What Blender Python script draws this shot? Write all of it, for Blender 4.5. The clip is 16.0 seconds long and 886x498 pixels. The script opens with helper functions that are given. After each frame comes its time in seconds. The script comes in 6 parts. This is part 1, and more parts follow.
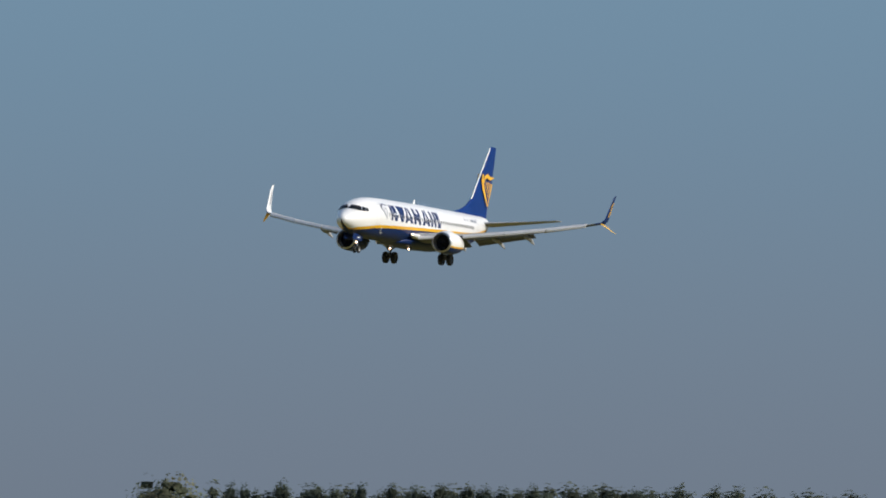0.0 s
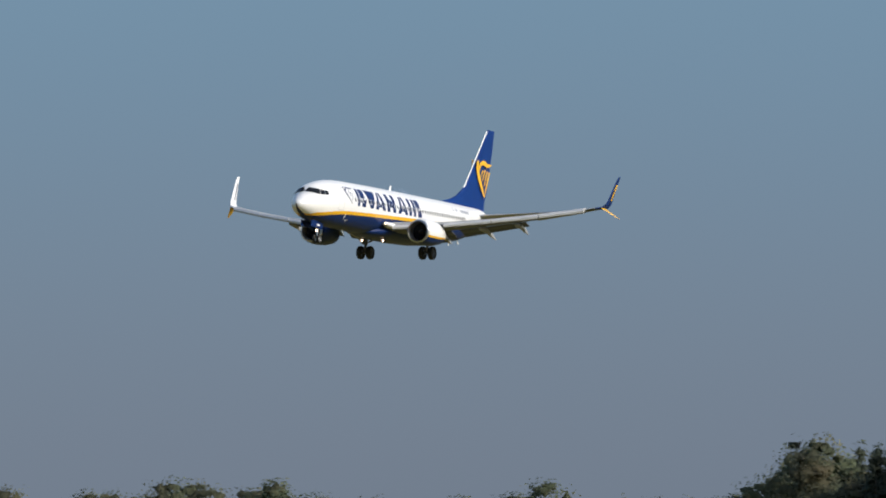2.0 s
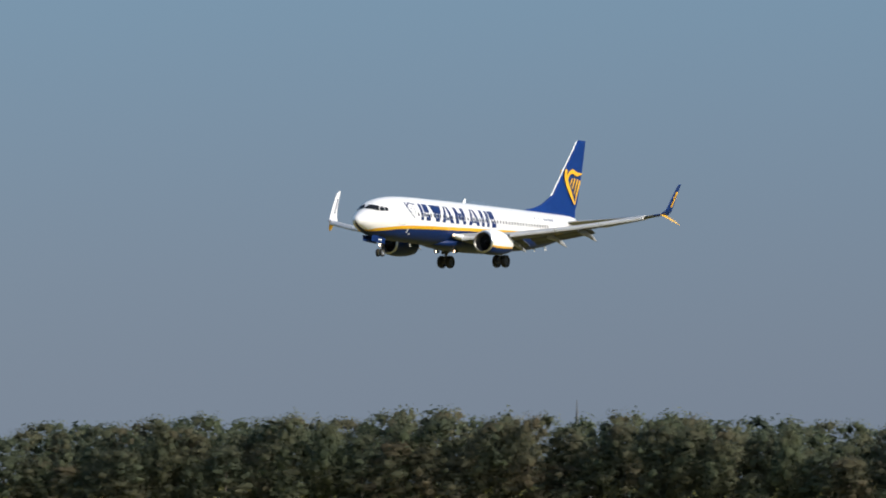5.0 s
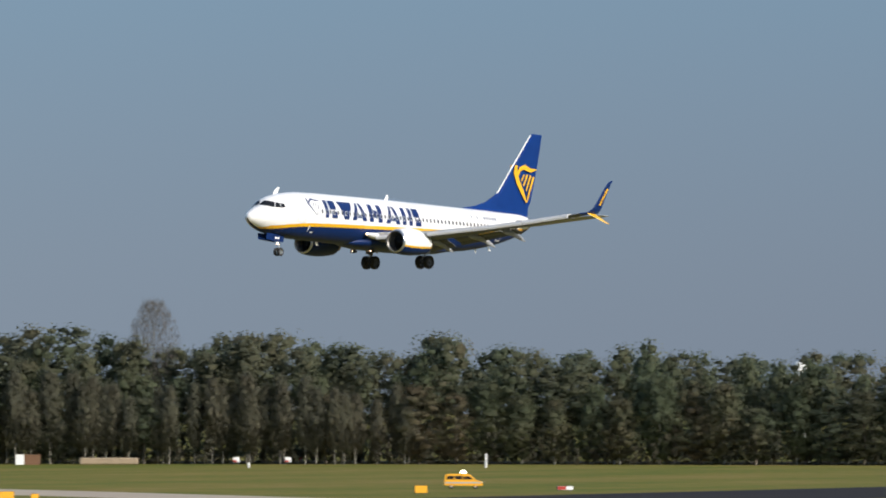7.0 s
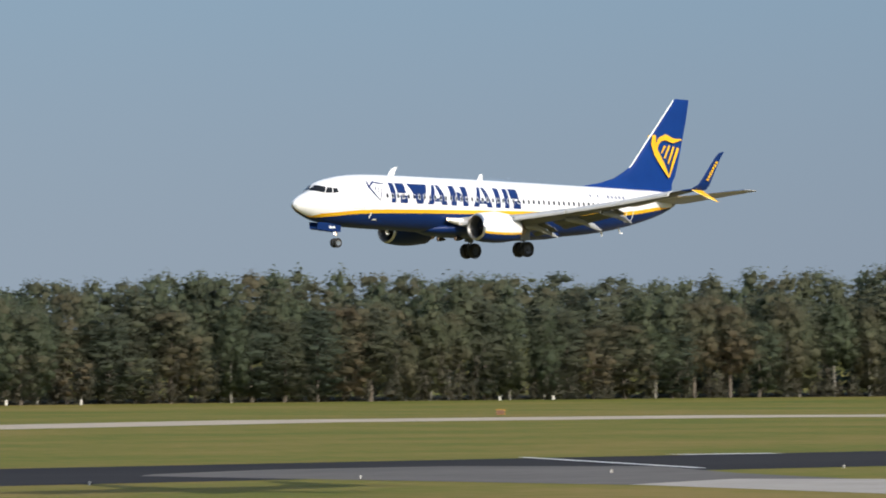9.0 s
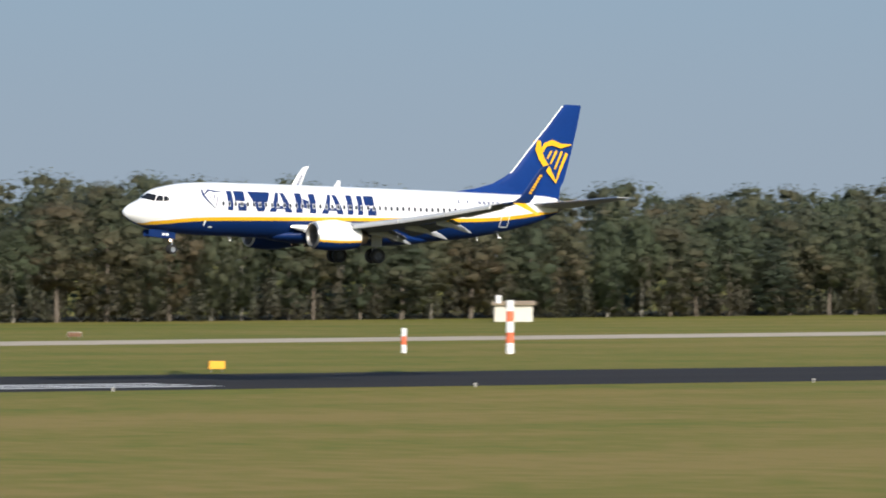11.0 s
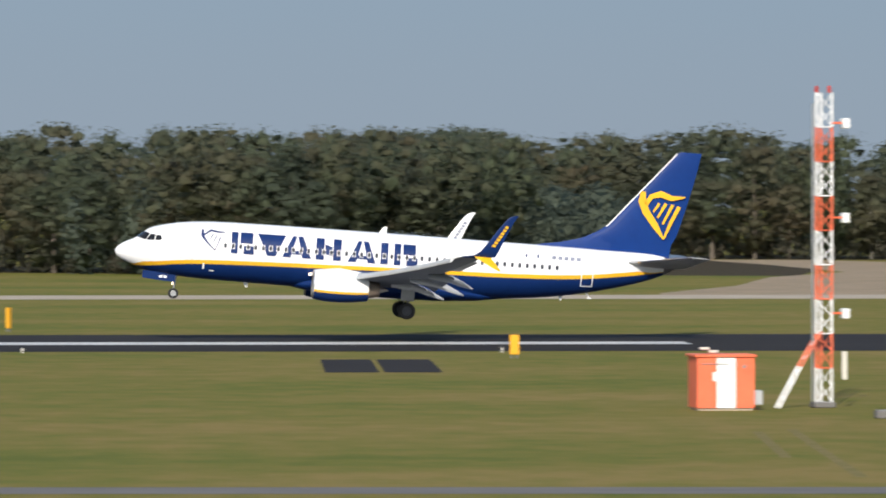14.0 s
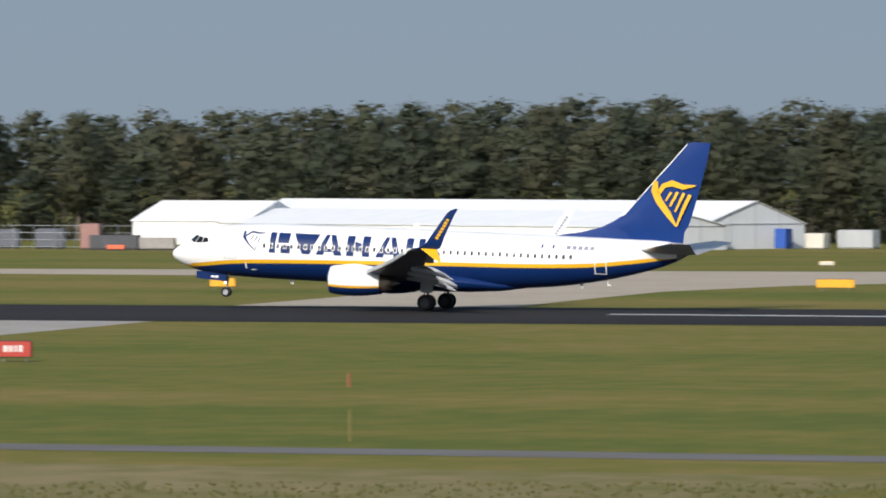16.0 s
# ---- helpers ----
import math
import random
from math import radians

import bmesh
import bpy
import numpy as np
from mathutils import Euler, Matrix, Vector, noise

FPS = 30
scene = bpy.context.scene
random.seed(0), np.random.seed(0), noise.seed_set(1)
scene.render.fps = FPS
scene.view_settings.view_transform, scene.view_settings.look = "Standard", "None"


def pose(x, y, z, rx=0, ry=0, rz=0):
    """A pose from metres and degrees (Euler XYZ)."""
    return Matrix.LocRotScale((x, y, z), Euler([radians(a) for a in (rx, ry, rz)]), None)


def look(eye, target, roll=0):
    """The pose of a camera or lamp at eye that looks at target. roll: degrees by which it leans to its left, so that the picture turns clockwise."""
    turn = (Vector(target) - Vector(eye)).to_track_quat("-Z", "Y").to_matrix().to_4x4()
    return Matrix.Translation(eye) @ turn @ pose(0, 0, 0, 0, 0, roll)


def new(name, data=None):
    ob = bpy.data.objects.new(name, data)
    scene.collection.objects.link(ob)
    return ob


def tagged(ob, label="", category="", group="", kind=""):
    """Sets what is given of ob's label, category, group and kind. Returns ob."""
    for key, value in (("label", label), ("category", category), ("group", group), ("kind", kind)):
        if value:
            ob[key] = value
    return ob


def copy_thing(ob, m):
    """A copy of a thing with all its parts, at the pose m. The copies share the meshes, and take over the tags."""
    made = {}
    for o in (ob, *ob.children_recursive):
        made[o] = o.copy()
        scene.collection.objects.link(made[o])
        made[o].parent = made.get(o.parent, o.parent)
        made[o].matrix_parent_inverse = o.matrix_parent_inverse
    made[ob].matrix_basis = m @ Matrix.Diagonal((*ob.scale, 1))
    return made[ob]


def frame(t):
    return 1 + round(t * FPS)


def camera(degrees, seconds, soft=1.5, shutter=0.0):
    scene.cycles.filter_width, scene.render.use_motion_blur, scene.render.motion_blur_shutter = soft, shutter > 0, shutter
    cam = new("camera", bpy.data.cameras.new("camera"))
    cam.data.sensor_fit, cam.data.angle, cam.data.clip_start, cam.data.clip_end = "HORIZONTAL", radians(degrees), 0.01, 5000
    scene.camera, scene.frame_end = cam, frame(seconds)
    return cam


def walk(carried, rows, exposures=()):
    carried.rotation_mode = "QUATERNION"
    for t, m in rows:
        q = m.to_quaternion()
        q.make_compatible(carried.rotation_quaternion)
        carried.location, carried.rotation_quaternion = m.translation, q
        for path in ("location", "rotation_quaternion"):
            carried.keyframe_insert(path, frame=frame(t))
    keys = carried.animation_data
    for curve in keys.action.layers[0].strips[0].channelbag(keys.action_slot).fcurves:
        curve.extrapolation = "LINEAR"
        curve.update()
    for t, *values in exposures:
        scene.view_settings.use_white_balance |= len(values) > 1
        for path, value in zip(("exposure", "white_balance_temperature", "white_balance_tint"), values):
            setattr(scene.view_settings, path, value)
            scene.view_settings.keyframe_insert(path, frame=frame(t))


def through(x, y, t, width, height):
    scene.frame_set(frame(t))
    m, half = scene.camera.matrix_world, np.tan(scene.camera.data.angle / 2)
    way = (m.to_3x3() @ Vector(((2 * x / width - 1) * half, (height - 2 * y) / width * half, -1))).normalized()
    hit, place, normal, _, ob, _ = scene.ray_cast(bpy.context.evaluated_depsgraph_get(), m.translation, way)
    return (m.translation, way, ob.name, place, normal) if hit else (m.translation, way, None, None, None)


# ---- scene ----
# Camera on a platform beside the runway, panning with the aircraft. x runs along the runway
# (the aircraft flies towards -x), y away from the camera across the runway, z up.
CAMERA_ROWS = [
    (0.0, 12.90, 93.034, -82.431),
    (0.5, 12.90, 92.925, -81.077),
    (1.0, 12.90, 92.795, -79.582),
    (1.5, 12.90, 92.717, -78.113),
    (2.0, 12.90, 92.670, -76.472),
    (2.5, 12.90, 92.504, -74.576),
    (3.0, 12.90, 92.280, -72.753),
    (3.5, 12.90, 92.223, -71.196),
    (4.0, 12.90, 92.150, -69.373),
    (4.5, 12.90, 92.077, -67.300),
    (7.0, 12.90, 91.349, -56.300),
    (7.5, 12.90, 91.229, -53.779),
    (8.0, 12.90, 91.088, -50.435),
    (8.5, 12.90, 90.911, -46.466),
    (9.0, 12.90, 90.708, -43.315),
    (11.5, 9.80, 89.755, -26.300),
    (12.0, 9.80, 89.516, -20.878),
    (12.5, 9.80, 89.411, -16.643),
    (13.0, 9.80, 89.375, -12.226),
    (13.5, 9.80, 89.437, -8.200),
    (14.0, 9.80, 89.500, -3.397),
    (14.5, 9.80, 89.526, 1.098),
    (15.0, 9.80, 89.474, 6.223),
    (15.5, 9.80, 89.349, 10.939),
    (16.0, 9.80, 89.292, 15.599),
]
FLIGHT_ROWS = [
    (0.0, 586.96, 80.46, 42.82, 3.06, 0.89, -13.63),
    (0.5, 567.93, 91.47, 41.17, 2.60, 1.38, -12.97),
    (1.0, 545.78, 102.96, 39.25, 1.80, 1.82, -12.24),
    (1.5, 528.08, 114.25, 37.83, 1.66, 2.14, -11.42),
    (2.0, 505.33, 125.63, 36.29, 1.45, 2.26, -10.67),
    (2.5, 515.31, 144.12, 35.28, 1.24, 2.34, -9.79),
    (3.0, 545.83, 169.67, 34.66, 0.28, 2.29, -9.37),
    (3.5, 524.89, 180.12, 33.54, 0.30, 2.06, -8.63),
    (4.0, 508.74, 193.87, 32.39, 0.38, 1.86, -8.00),
    (4.5, 506.80, 211.25, 31.39, 0.29, 1.68, -7.33),
    (7.0, 427.61, 289.75, 23.38, 0.32, 2.63, -4.25),
    (7.5, 404.96, 301.80, 21.91, 0.46, 2.76, -3.68),
    (8.0, 371.40, 308.27, 20.53, 0.34, 2.61, -2.92),
    (8.5, 339.28, 312.92, 19.30, -0.37, 2.28, -2.32),
    (9.0, 314.99, 328.36, 17.86, -0.67, 1.92, -1.50),
    (11.5, 202.67, 408.96, 6.89, 0.67, 2.32, -0.31),
    (12.0, 165.74, 411.76, 5.29, 0.50, 2.98, -0.20),
    (12.5, 130.74, 412.32, 4.11, 1.49, 3.80, 0.14),
    (13.0, 93.56, 413.79, 2.91, 1.11, 4.58, 0.32),
    (13.5, 58.67, 415.95, 2.17, 0.71, 4.71, 0.49),
    (14.0, 22.11, 418.19, 1.47, 0.22, 4.65, 0.80),
    (14.5, -12.04, 419.75, 0.86, -1.47, 4.52, 1.50),
    (15.0, -49.10, 423.12, 0.22, -0.31, 4.44, 1.80),
    (15.5, -83.16, 425.40, 0.06, -0.12, 3.84, 1.70),
    (16.0, -118.97, 424.42, 0.06, -0.09, 2.69, 1.20),
]

cam = camera(8.154, 16.0, soft=1.85, shutter=0.12)
walk(cam, [(t, pose(0, 0, h, rx, 0, rz)) for t, h, rx, rz in CAMERA_ROWS],
     exposures=[(0.0, -0.02), (1.5, 0.03), (4.5, 0.16), (7.0, 0.2), (9.0, 0.33), (11.5, 0.43), (13.0, 0.40), (14.5, 0.24), (16.0, 0.18)])

# ---- daylight ----
SUN_AZ, SUN_EL = radians(-100), radians(27)      # direction towards the sun, from +x
world = bpy.data.worlds.new("sky")
scene.world = world
world.use_nodes = True
wn, wl = world.node_tree.nodes, world.node_tree.links
wn.clear()
w_out = wn.new("ShaderNodeOutputWorld")
w_bg = wn.new("ShaderNodeBackground")
w_sky = wn.new("ShaderNodeTexSky")
w_sky.sky_type = "NISHITA"
w_sky.sun_disc = False
w_sky.sun_elevation = SUN_EL
w_sky.sun_rotation = radians(90) - SUN_AZ
w_sky.air_density, w_sky.dust_density, w_sky.ozone_density = 1.0, 2.0, 1.5
# haze layer over the horizon that thins out upwards
w_co = wn.new("ShaderNodeTexCoord")
w_sep = wn.new("ShaderNodeSeparateXYZ")
w_ramp = wn.new("ShaderNodeValToRGB")
w_ramp.color_ramp.interpolation = "EASE"
el = w_ramp.color_ramp.elements
el[0].position, el[0].color = 0.0, (0.240, 0.296, 0.361, 1)
el[1].position, el[1].color = 0.10, (0.196, 0.318, 0.431, 1)
w_mix = wn.new("ShaderNodeMix")
w_mix.data_type = "RGBA"
w_fac = wn.new("ShaderNodeMapRange")
w_fac.inputs["From Min"].default_value, w_fac.inputs["From Max"].default_value = 0.12, 0.45
w_fac.inputs["To Min"].default_value, w_fac.inputs["To Max"].default_value = 1.0, 0.0
w_mul = wn.new("ShaderNodeMix")
w_mul.data_type, w_mul.blend_type = "RGBA", "MULTIPLY"
w_mul.inputs["Factor"].default_value = 1.0
w_mul.inputs["B"].default_value = (0.15, 0.15, 0.15, 1)
wl.new(w_co.outputs["Generated"], w_sep.inputs[0])
wl.new(w_sep.outputs["Z"], w_ramp.inputs["Fac"])
wl.new(w_sep.outputs["Z"], w_fac.inputs["Value"])
wl.new(w_sky.outputs[0], w_mul.inputs["A"])
wl.new(w_fac.outputs[0], w_mix.inputs["Factor"])
wl.new(w_mul.outputs["Result"], w_mix.inputs["A"])
# the haze is duller towards +x, away from the light
w_dir = wn.new("ShaderNodeMapRange")
w_dir.interpolation_type = "SMOOTHSTEP"
w_dir.inputs["From Min"].default_value, w_dir.inputs["From Max"].default_value = 0.55, 1.0
w_dir.inputs["To Min"].default_value, w_dir.inputs["To Max"].default_value = 0.0, 1.0
w_dull = wn.new("ShaderNodeMix")
w_dull.data_type, w_dull.blend_type = "RGBA", "MULTIPLY"
w_dull.inputs["B"].default_value = (0.66, 0.66, 0.70, 1)
wl.new(w_sep.outputs["X"], w_dir.inputs["Value"])
w_low = wn.new("ShaderNodeMapRange")
w_low.inputs["From Min"].default_value, w_low.inputs["From Max"].default_value = 0.0, 0.11
w_low.inputs["To Min"].default_value, w_low.inputs["To Max"].default_value = 1.0, 0.3
w_both = wn.new("ShaderNodeMath")
w_both.operation = "MULTIPLY"
wl.new(w_sep.outputs["Z"], w_low.inputs["Value"])
wl.new(w_dir.outputs[0], w_both.inputs[0])
wl.new(w_low.outputs[0], w_both.inputs[1])
wl.new(w_both.outputs[0], w_dull.inputs["Factor"])
wl.new(w_ramp.outputs[0], w_dull.inputs["A"])
wl.new(w_dull.outputs["Result"], w_mix.inputs["B"])
wl.new(w_mix.outputs["Result"], w_bg.inputs["Color"])
w_bg.inputs["Strength"].default_value = 1.0
wl.new(w_bg.outputs[0], w_out.inputs["Surface"])

sun = new("sun", bpy.data.lights.new("sun", "SUN"))
sun.data.energy, sun.data.angle, sun.data.color = 3.45, radians(0.53), (1.0, 0.94, 0.84)
to_sun = Vector((math.cos(SUN_AZ) * math.cos(SUN_EL), math.sin(SUN_AZ) * math.cos(SUN_EL), math.sin(SUN_EL)))
sun.matrix_world = look((0, -200, 300), Vector((0, -200, 300)) - to_sun)


# ---- materials ----
def material(name, base, rough=0.5, metal=0.0, second=None, scale=1.0, detail=4.0, bump=0.0, bump_scale=20.0, coat=0.0, stretch=(1, 1, 1), per_object=0.0, per_island=0.0):
    """A principled material whose base varies at two scales between base and second."""
    m = bpy.data.materials.new(name)
    m.use_nodes = True
    n, l = m.node_tree.nodes, m.node_tree.links
    b = n["Principled BSDF"]
    b.inputs["Roughness"].default_value, b.inputs["Metallic"].default_value = rough, metal
    b.inputs["Coat Weight"].default_value = coat
    b.inputs["Coat Roughness"].default_value = 0.08
    second = second or tuple(c * 0.82 for c in base)
    co = n.new("ShaderNodeTexCoord")
    mp = n.new("ShaderNodeMapping")
    mp.inputs["Scale"].default_value = stretch
    l.new(co.outputs["Object"], mp.inputs["Vector"])
    big, small = n.new("ShaderNodeTexNoise"), n.new("ShaderNodeTexNoise")
    big.inputs["Scale"].default_value, big.inputs["Detail"].default_value = scale, detail
    small.inputs["Scale"].default_value, small.inputs["Detail"].default_value = scale * 9, 3
    for t in (big, small):
        l.new(mp.outputs[0], t.inputs["Vector"])
    add = n.new("ShaderNodeMath")
    add.operation = "MULTIPLY_ADD"
    add.inputs[1].default_value = 0.35
    l.new(small.outputs["Fac"], add.inputs[0])
    half = n.new("ShaderNodeMath")
    half.operation = "MULTIPLY"
    half.inputs[1].default_value = 0.65
    l.new(big.outputs["Fac"], half.inputs[0])
    l.new(half.outputs[0], add.inputs[2])
    last = add.outputs[0]
    for amount, kind, out in ((per_object, "ShaderNodeObjectInfo", "Random"), (per_island, "ShaderNodeNewGeometry", "Random Per Island")):
        if amount:
            info = n.new(kind)
            mix = n.new("ShaderNodeMath")
            mix.operation = "MULTIPLY_ADD"
            mix.inputs[1].default_value = amount
            l.new(info.outputs[out], mix.inputs[0])
            shift = n.new("ShaderNodeMath")
            shift.operation = "SUBTRACT"
            shift.inputs[1].default_value = amount / 2
            l.new(last, shift.inputs[0])
            l.new(shift.outputs[0], mix.inputs[2])
            last = mix.outputs[0]
    ramp = n.new("ShaderNodeValToRGB")
    e = ramp.color_ramp.elements
    e[0].position, e[0].color = 0.32, (*second, 1)
    e[1].position, e[1].color = 0.66, (*base, 1)
    l.new(last, ramp.inputs["Fac"])
    l.new(ramp.outputs[0], b.inputs["Base Color"])
    if bump:
        bn, bt = n.new("ShaderNodeBump"), n.new("ShaderNodeTexNoise")
        bt.inputs["Scale"].default_value, bt.inputs["Detail"].default_value = bump_scale, 4
        bn.inputs["Strength"].default_value, bn.inputs["Distance"].default_value = bump, 0.05 if bump < 0.6 else 0.3
        l.new(mp.outputs[0], bt.inputs["Vector"])
        l.new(bt.outputs["Fac"], bn.inputs["Height"])
        l.new(bn.outputs[0], b.inputs["Normal"])
    return m


def leafy(name, base, second, through=0.5, tint=None, **kw):
    """Foliage that lets part of the light through, some of it turned towards tint."""
    m = material(name, base, 0.8, second=second, scale=0.2, **kw)
    n, l = m.node_tree.nodes, m.node_tree.links
    b, out = n["Principled BSDF"], n["Material Output"]
    tr, mix = n.new("ShaderNodeBsdfTranslucent"), n.new("ShaderNodeMixShader")
    b.inputs["Specular IOR Level"].default_value = 0.1
    colour = b.inputs["Base Color"].links[0].from_socket
    if tint:
        co, no, info = n.new("ShaderNodeTexCoord"), n.new("ShaderNodeTexNoise"), n.new("ShaderNodeObjectInfo")
        no.inputs["Scale"].default_value, no.inputs["Detail"].default_value = 0.11, 2
        l.new(co.outputs["Object"], no.inputs["Vector"])
        add, rng = n.new("ShaderNodeMath"), n.new("ShaderNodeMapRange")
        add.operation = "MULTIPLY_ADD"
        add.inputs[1].default_value = 0.45
        l.new(info.outputs["Random"], add.inputs[0])
        l.new(no.outputs["Fac"], add.inputs[2])
        for key, value in (("From Min", 0.55), ("From Max", 0.95), ("To Min", 0.0), ("To Max", 1.0)):
            rng.inputs[key].default_value = value
        l.new(add.outputs[0], rng.inputs["Value"])
        dye = n.new("ShaderNodeMix")
        dye.data_type = "RGBA"
        dye.inputs["B"].default_value = (*tint, 1)
        l.new(rng.outputs[0], dye.inputs["Factor"])
        l.new(colour, dye.inputs["A"])
        colour = dye.outputs["Result"]
        l.new(colour, b.inputs["Base Color"])
    # leaves pass more light than they throw back
    more = n.new("ShaderNodeMix")
    more.data_type, more.blend_type = "RGBA", "MULTIPLY"
    more.inputs["Factor"].default_value = 1.0
    more.inputs["B"].default_value = (1.9, 1.9, 1.8, 1)
    l.new(colour, more.inputs["A"])
    l.new(more.outputs["Result"], tr.inputs["Color"])
    mix.inputs[0].default_value = through
    l.new(b.outputs[0], mix.inputs[1])
    l.new(tr.outputs[0], mix.inputs[2])
    l.new(mix.outputs[0], out.inputs["Surface"])
    return m


def glow(name, colour, strength):
    m = bpy.data.materials.new(name)
    m.use_nodes = True
    b = m.node_tree.nodes["Principled BSDF"]
    b.inputs["Base Color"].default_value = (*colour, 1)
    b.inputs["Emission Color"].default_value = (*colour, 1)
    b.inputs["Emission Strength"].default_value = strength
    return m


def matt(m, level=0.2):
    m.node_tree.nodes["Principled BSDF"].inputs["Specular IOR Level"].default_value = level
    return m


def sward(name, shades):
    """Mown grass: long worn bands, patches and fine blades, from green to straw."""
    m = bpy.data.materials.new(name)
    m.use_nodes = True
    n, l = m.node_tree.nodes, m.node_tree.links
    b = n["Principled BSDF"]
    b.inputs["Roughness"].default_value, b.inputs["Specular IOR Level"].default_value = 0.95, 0.1
    co = n.new("ShaderNodeTexCoord")
    last = None
    for size, stretch, weight, detail in ((0.012, (0.6, 3.0, 1), 0.38, 4), (0.07, (0.6, 0.55, 1), 0.30, 5), (0.6, (0.7, 0.45, 1), 0.32, 6)):
        mp, no, mu = n.new("ShaderNodeMapping"), n.new("ShaderNodeTexNoise"), n.new("ShaderNodeMath")
        mp.inputs["Scale"].default_value = stretch
        no.inputs["Scale"].default_value, no.inputs["Detail"].default_value = size, detail
        mu.operation = "MULTIPLY_ADD"
        mu.inputs[1].default_value = weight
        mu.inputs[2].default_value = 0.0
        l.new(co.outputs["Object"], mp.inputs["Vector"])
        l.new(mp.outputs[0], no.inputs["Vector"])
        l.new(no.outputs["Fac"], mu.inputs[0])
        if last:
            l.new(last, mu.inputs[2])
        last = mu.outputs[0]
    # the field dries out towards +x on the near side of the runway
    sep = n.new("ShaderNodeSeparateXYZ")
    l.new(co.outputs["Object"], sep.inputs[0])
    dry = n.new("ShaderNodeMath")
    dry.operation = "MULTIPLY"
    for k, (axis, lo, hi, most, least) in enumerate((("X", -40, 110, 0.0, 0.045), ("Y", 370, 400, 1.0, 0.0))):
        mr = n.new("ShaderNodeMapRange")
        for key, value in (("From Min", lo), ("From Max", hi), ("To Min", most), ("To Max", least)):
            mr.inputs[key].default_value = value
        l.new(sep.outputs[axis], mr.inputs["Value"])
        l.new(mr.outputs[0], dry.inputs[k])
    more = n.new("ShaderNodeMath")
    l.new(last, more.inputs[0])
    l.new(dry.outputs[0], more.inputs[1])
    last = more.outputs[0]
    ramp = n.new("ShaderNodeValToRGB")
    e = ramp.color_ramp.elements
    e.new(0.49)
    e.new(0.54)
    for k, (pos, c) in enumerate(zip((0.40, 0.465, 0.53, 0.61), shades)):
        e[k].position, e[k].color = pos, (*c, 1)
    l.new(last, ramp.inputs["Fac"])
    l.new(ramp.outputs[0], b.inputs["Base Color"])
    bn, bt = n.new("ShaderNodeBump"), n.new("ShaderNodeTexNoise")
    bt.inputs["Scale"].default_value, bt.inputs["Detail"].default_value = 2.2, 6
    bn.inputs["Strength"].default_value, bn.inputs["Distance"].default_value = 0.5, 0.08
    l.new(co.outputs["Object"], bt.inputs["Vector"])
    l.new(bt.outputs["Fac"], bn.inputs["Height"])
    l.new(bn.outputs[0], b.inputs["Normal"])
    return m


M = dict(
    white=material("white_paint", (0.86, 0.86, 0.86), 0.28, second=(0.81, 0.815, 0.82), scale=0.35, coat=0.3),
    navy=matt(material("navy_paint", (0.005, 0.026, 0.125), 0.42, second=(0.004, 0.021, 0.100), scale=0.4)),
    fin_blue=matt(material("fin_blue_paint", (0.005, 0.036, 0.185), 0.45, second=(0.005, 0.030, 0.155), scale=0.4), 0.12),
    yellow=material("yellow_paint", (0.83, 0.46, 0.012), 0.32, second=(0.76, 0.41, 0.012), scale=0.5, coat=0.2),
    slat_grey=material("satin_slat_metal", (0.60, 0.61, 0.62), 0.5, 0.25, second=(0.52, 0.53, 0.54), scale=0.8),
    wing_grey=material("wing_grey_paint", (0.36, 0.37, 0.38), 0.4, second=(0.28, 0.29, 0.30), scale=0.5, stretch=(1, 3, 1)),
    bare=material("bare_aluminium", (0.62, 0.63, 0.65), 0.28, 0.9, scale=1.0),
    nozzle=material("heat_stained_metal", (0.34, 0.27, 0.21), 0.4, 0.8, second=(0.22, 0.17, 0.14), scale=2.0),
    dull=material("dull_steel", (0.30, 0.29, 0.28), 0.45, 0.7, scale=1.5),
    dark=material("dark_cavity", (0.02, 0.02, 0.022), 0.6, scale=1.0),
    rubber=material("tyre_rubber", (0.022, 0.022, 0.024), 0.75, second=(0.014, 0.014, 0.015), scale=3.0, bump=0.2),
    glass=matt(material("cockpit_glass", (0.016, 0.018, 0.022), 0.12, second=(0.012, 0.014, 0.017), scale=1.0), 0.3),
    pane=matt(material("cabin_window", (0.035, 0.04, 0.055), 0.4, second=(0.04, 0.045, 0.06), scale=1.0), 0.15),
    light=glow("landing_light", (1.0, 0.70, 0.46), 7.0),
    grass=sward("grass", ((0.104, 0.124, 0.023), (0.137, 0.140, 0.028), (0.173, 0.151, 0.037), (0.220, 0.168, 0.054))),
    asphalt=matt(material("asphalt", (0.036, 0.033, 0.033), 0.9, second=(0.026, 0.024, 0.025), scale=0.05, stretch=(0.15, 1, 1), bump=0.15, bump_scale=8), 0.08),
    concrete=matt(material("concrete", (0.46, 0.395, 0.315), 0.9, second=(0.38, 0.325, 0.26), scale=0.12, bump=0.1, bump_scale=6), 0.05),
    marking=material("runway_marking", (0.62, 0.62, 0.60), 0.8, second=(0.45, 0.45, 0.44), scale=0.3),
    bark=material("bark", (0.17, 0.14, 0.11), 0.9, second=(0.10, 0.085, 0.07), scale=1.5, stretch=(1, 1, 0.2), bump=0.4),
)
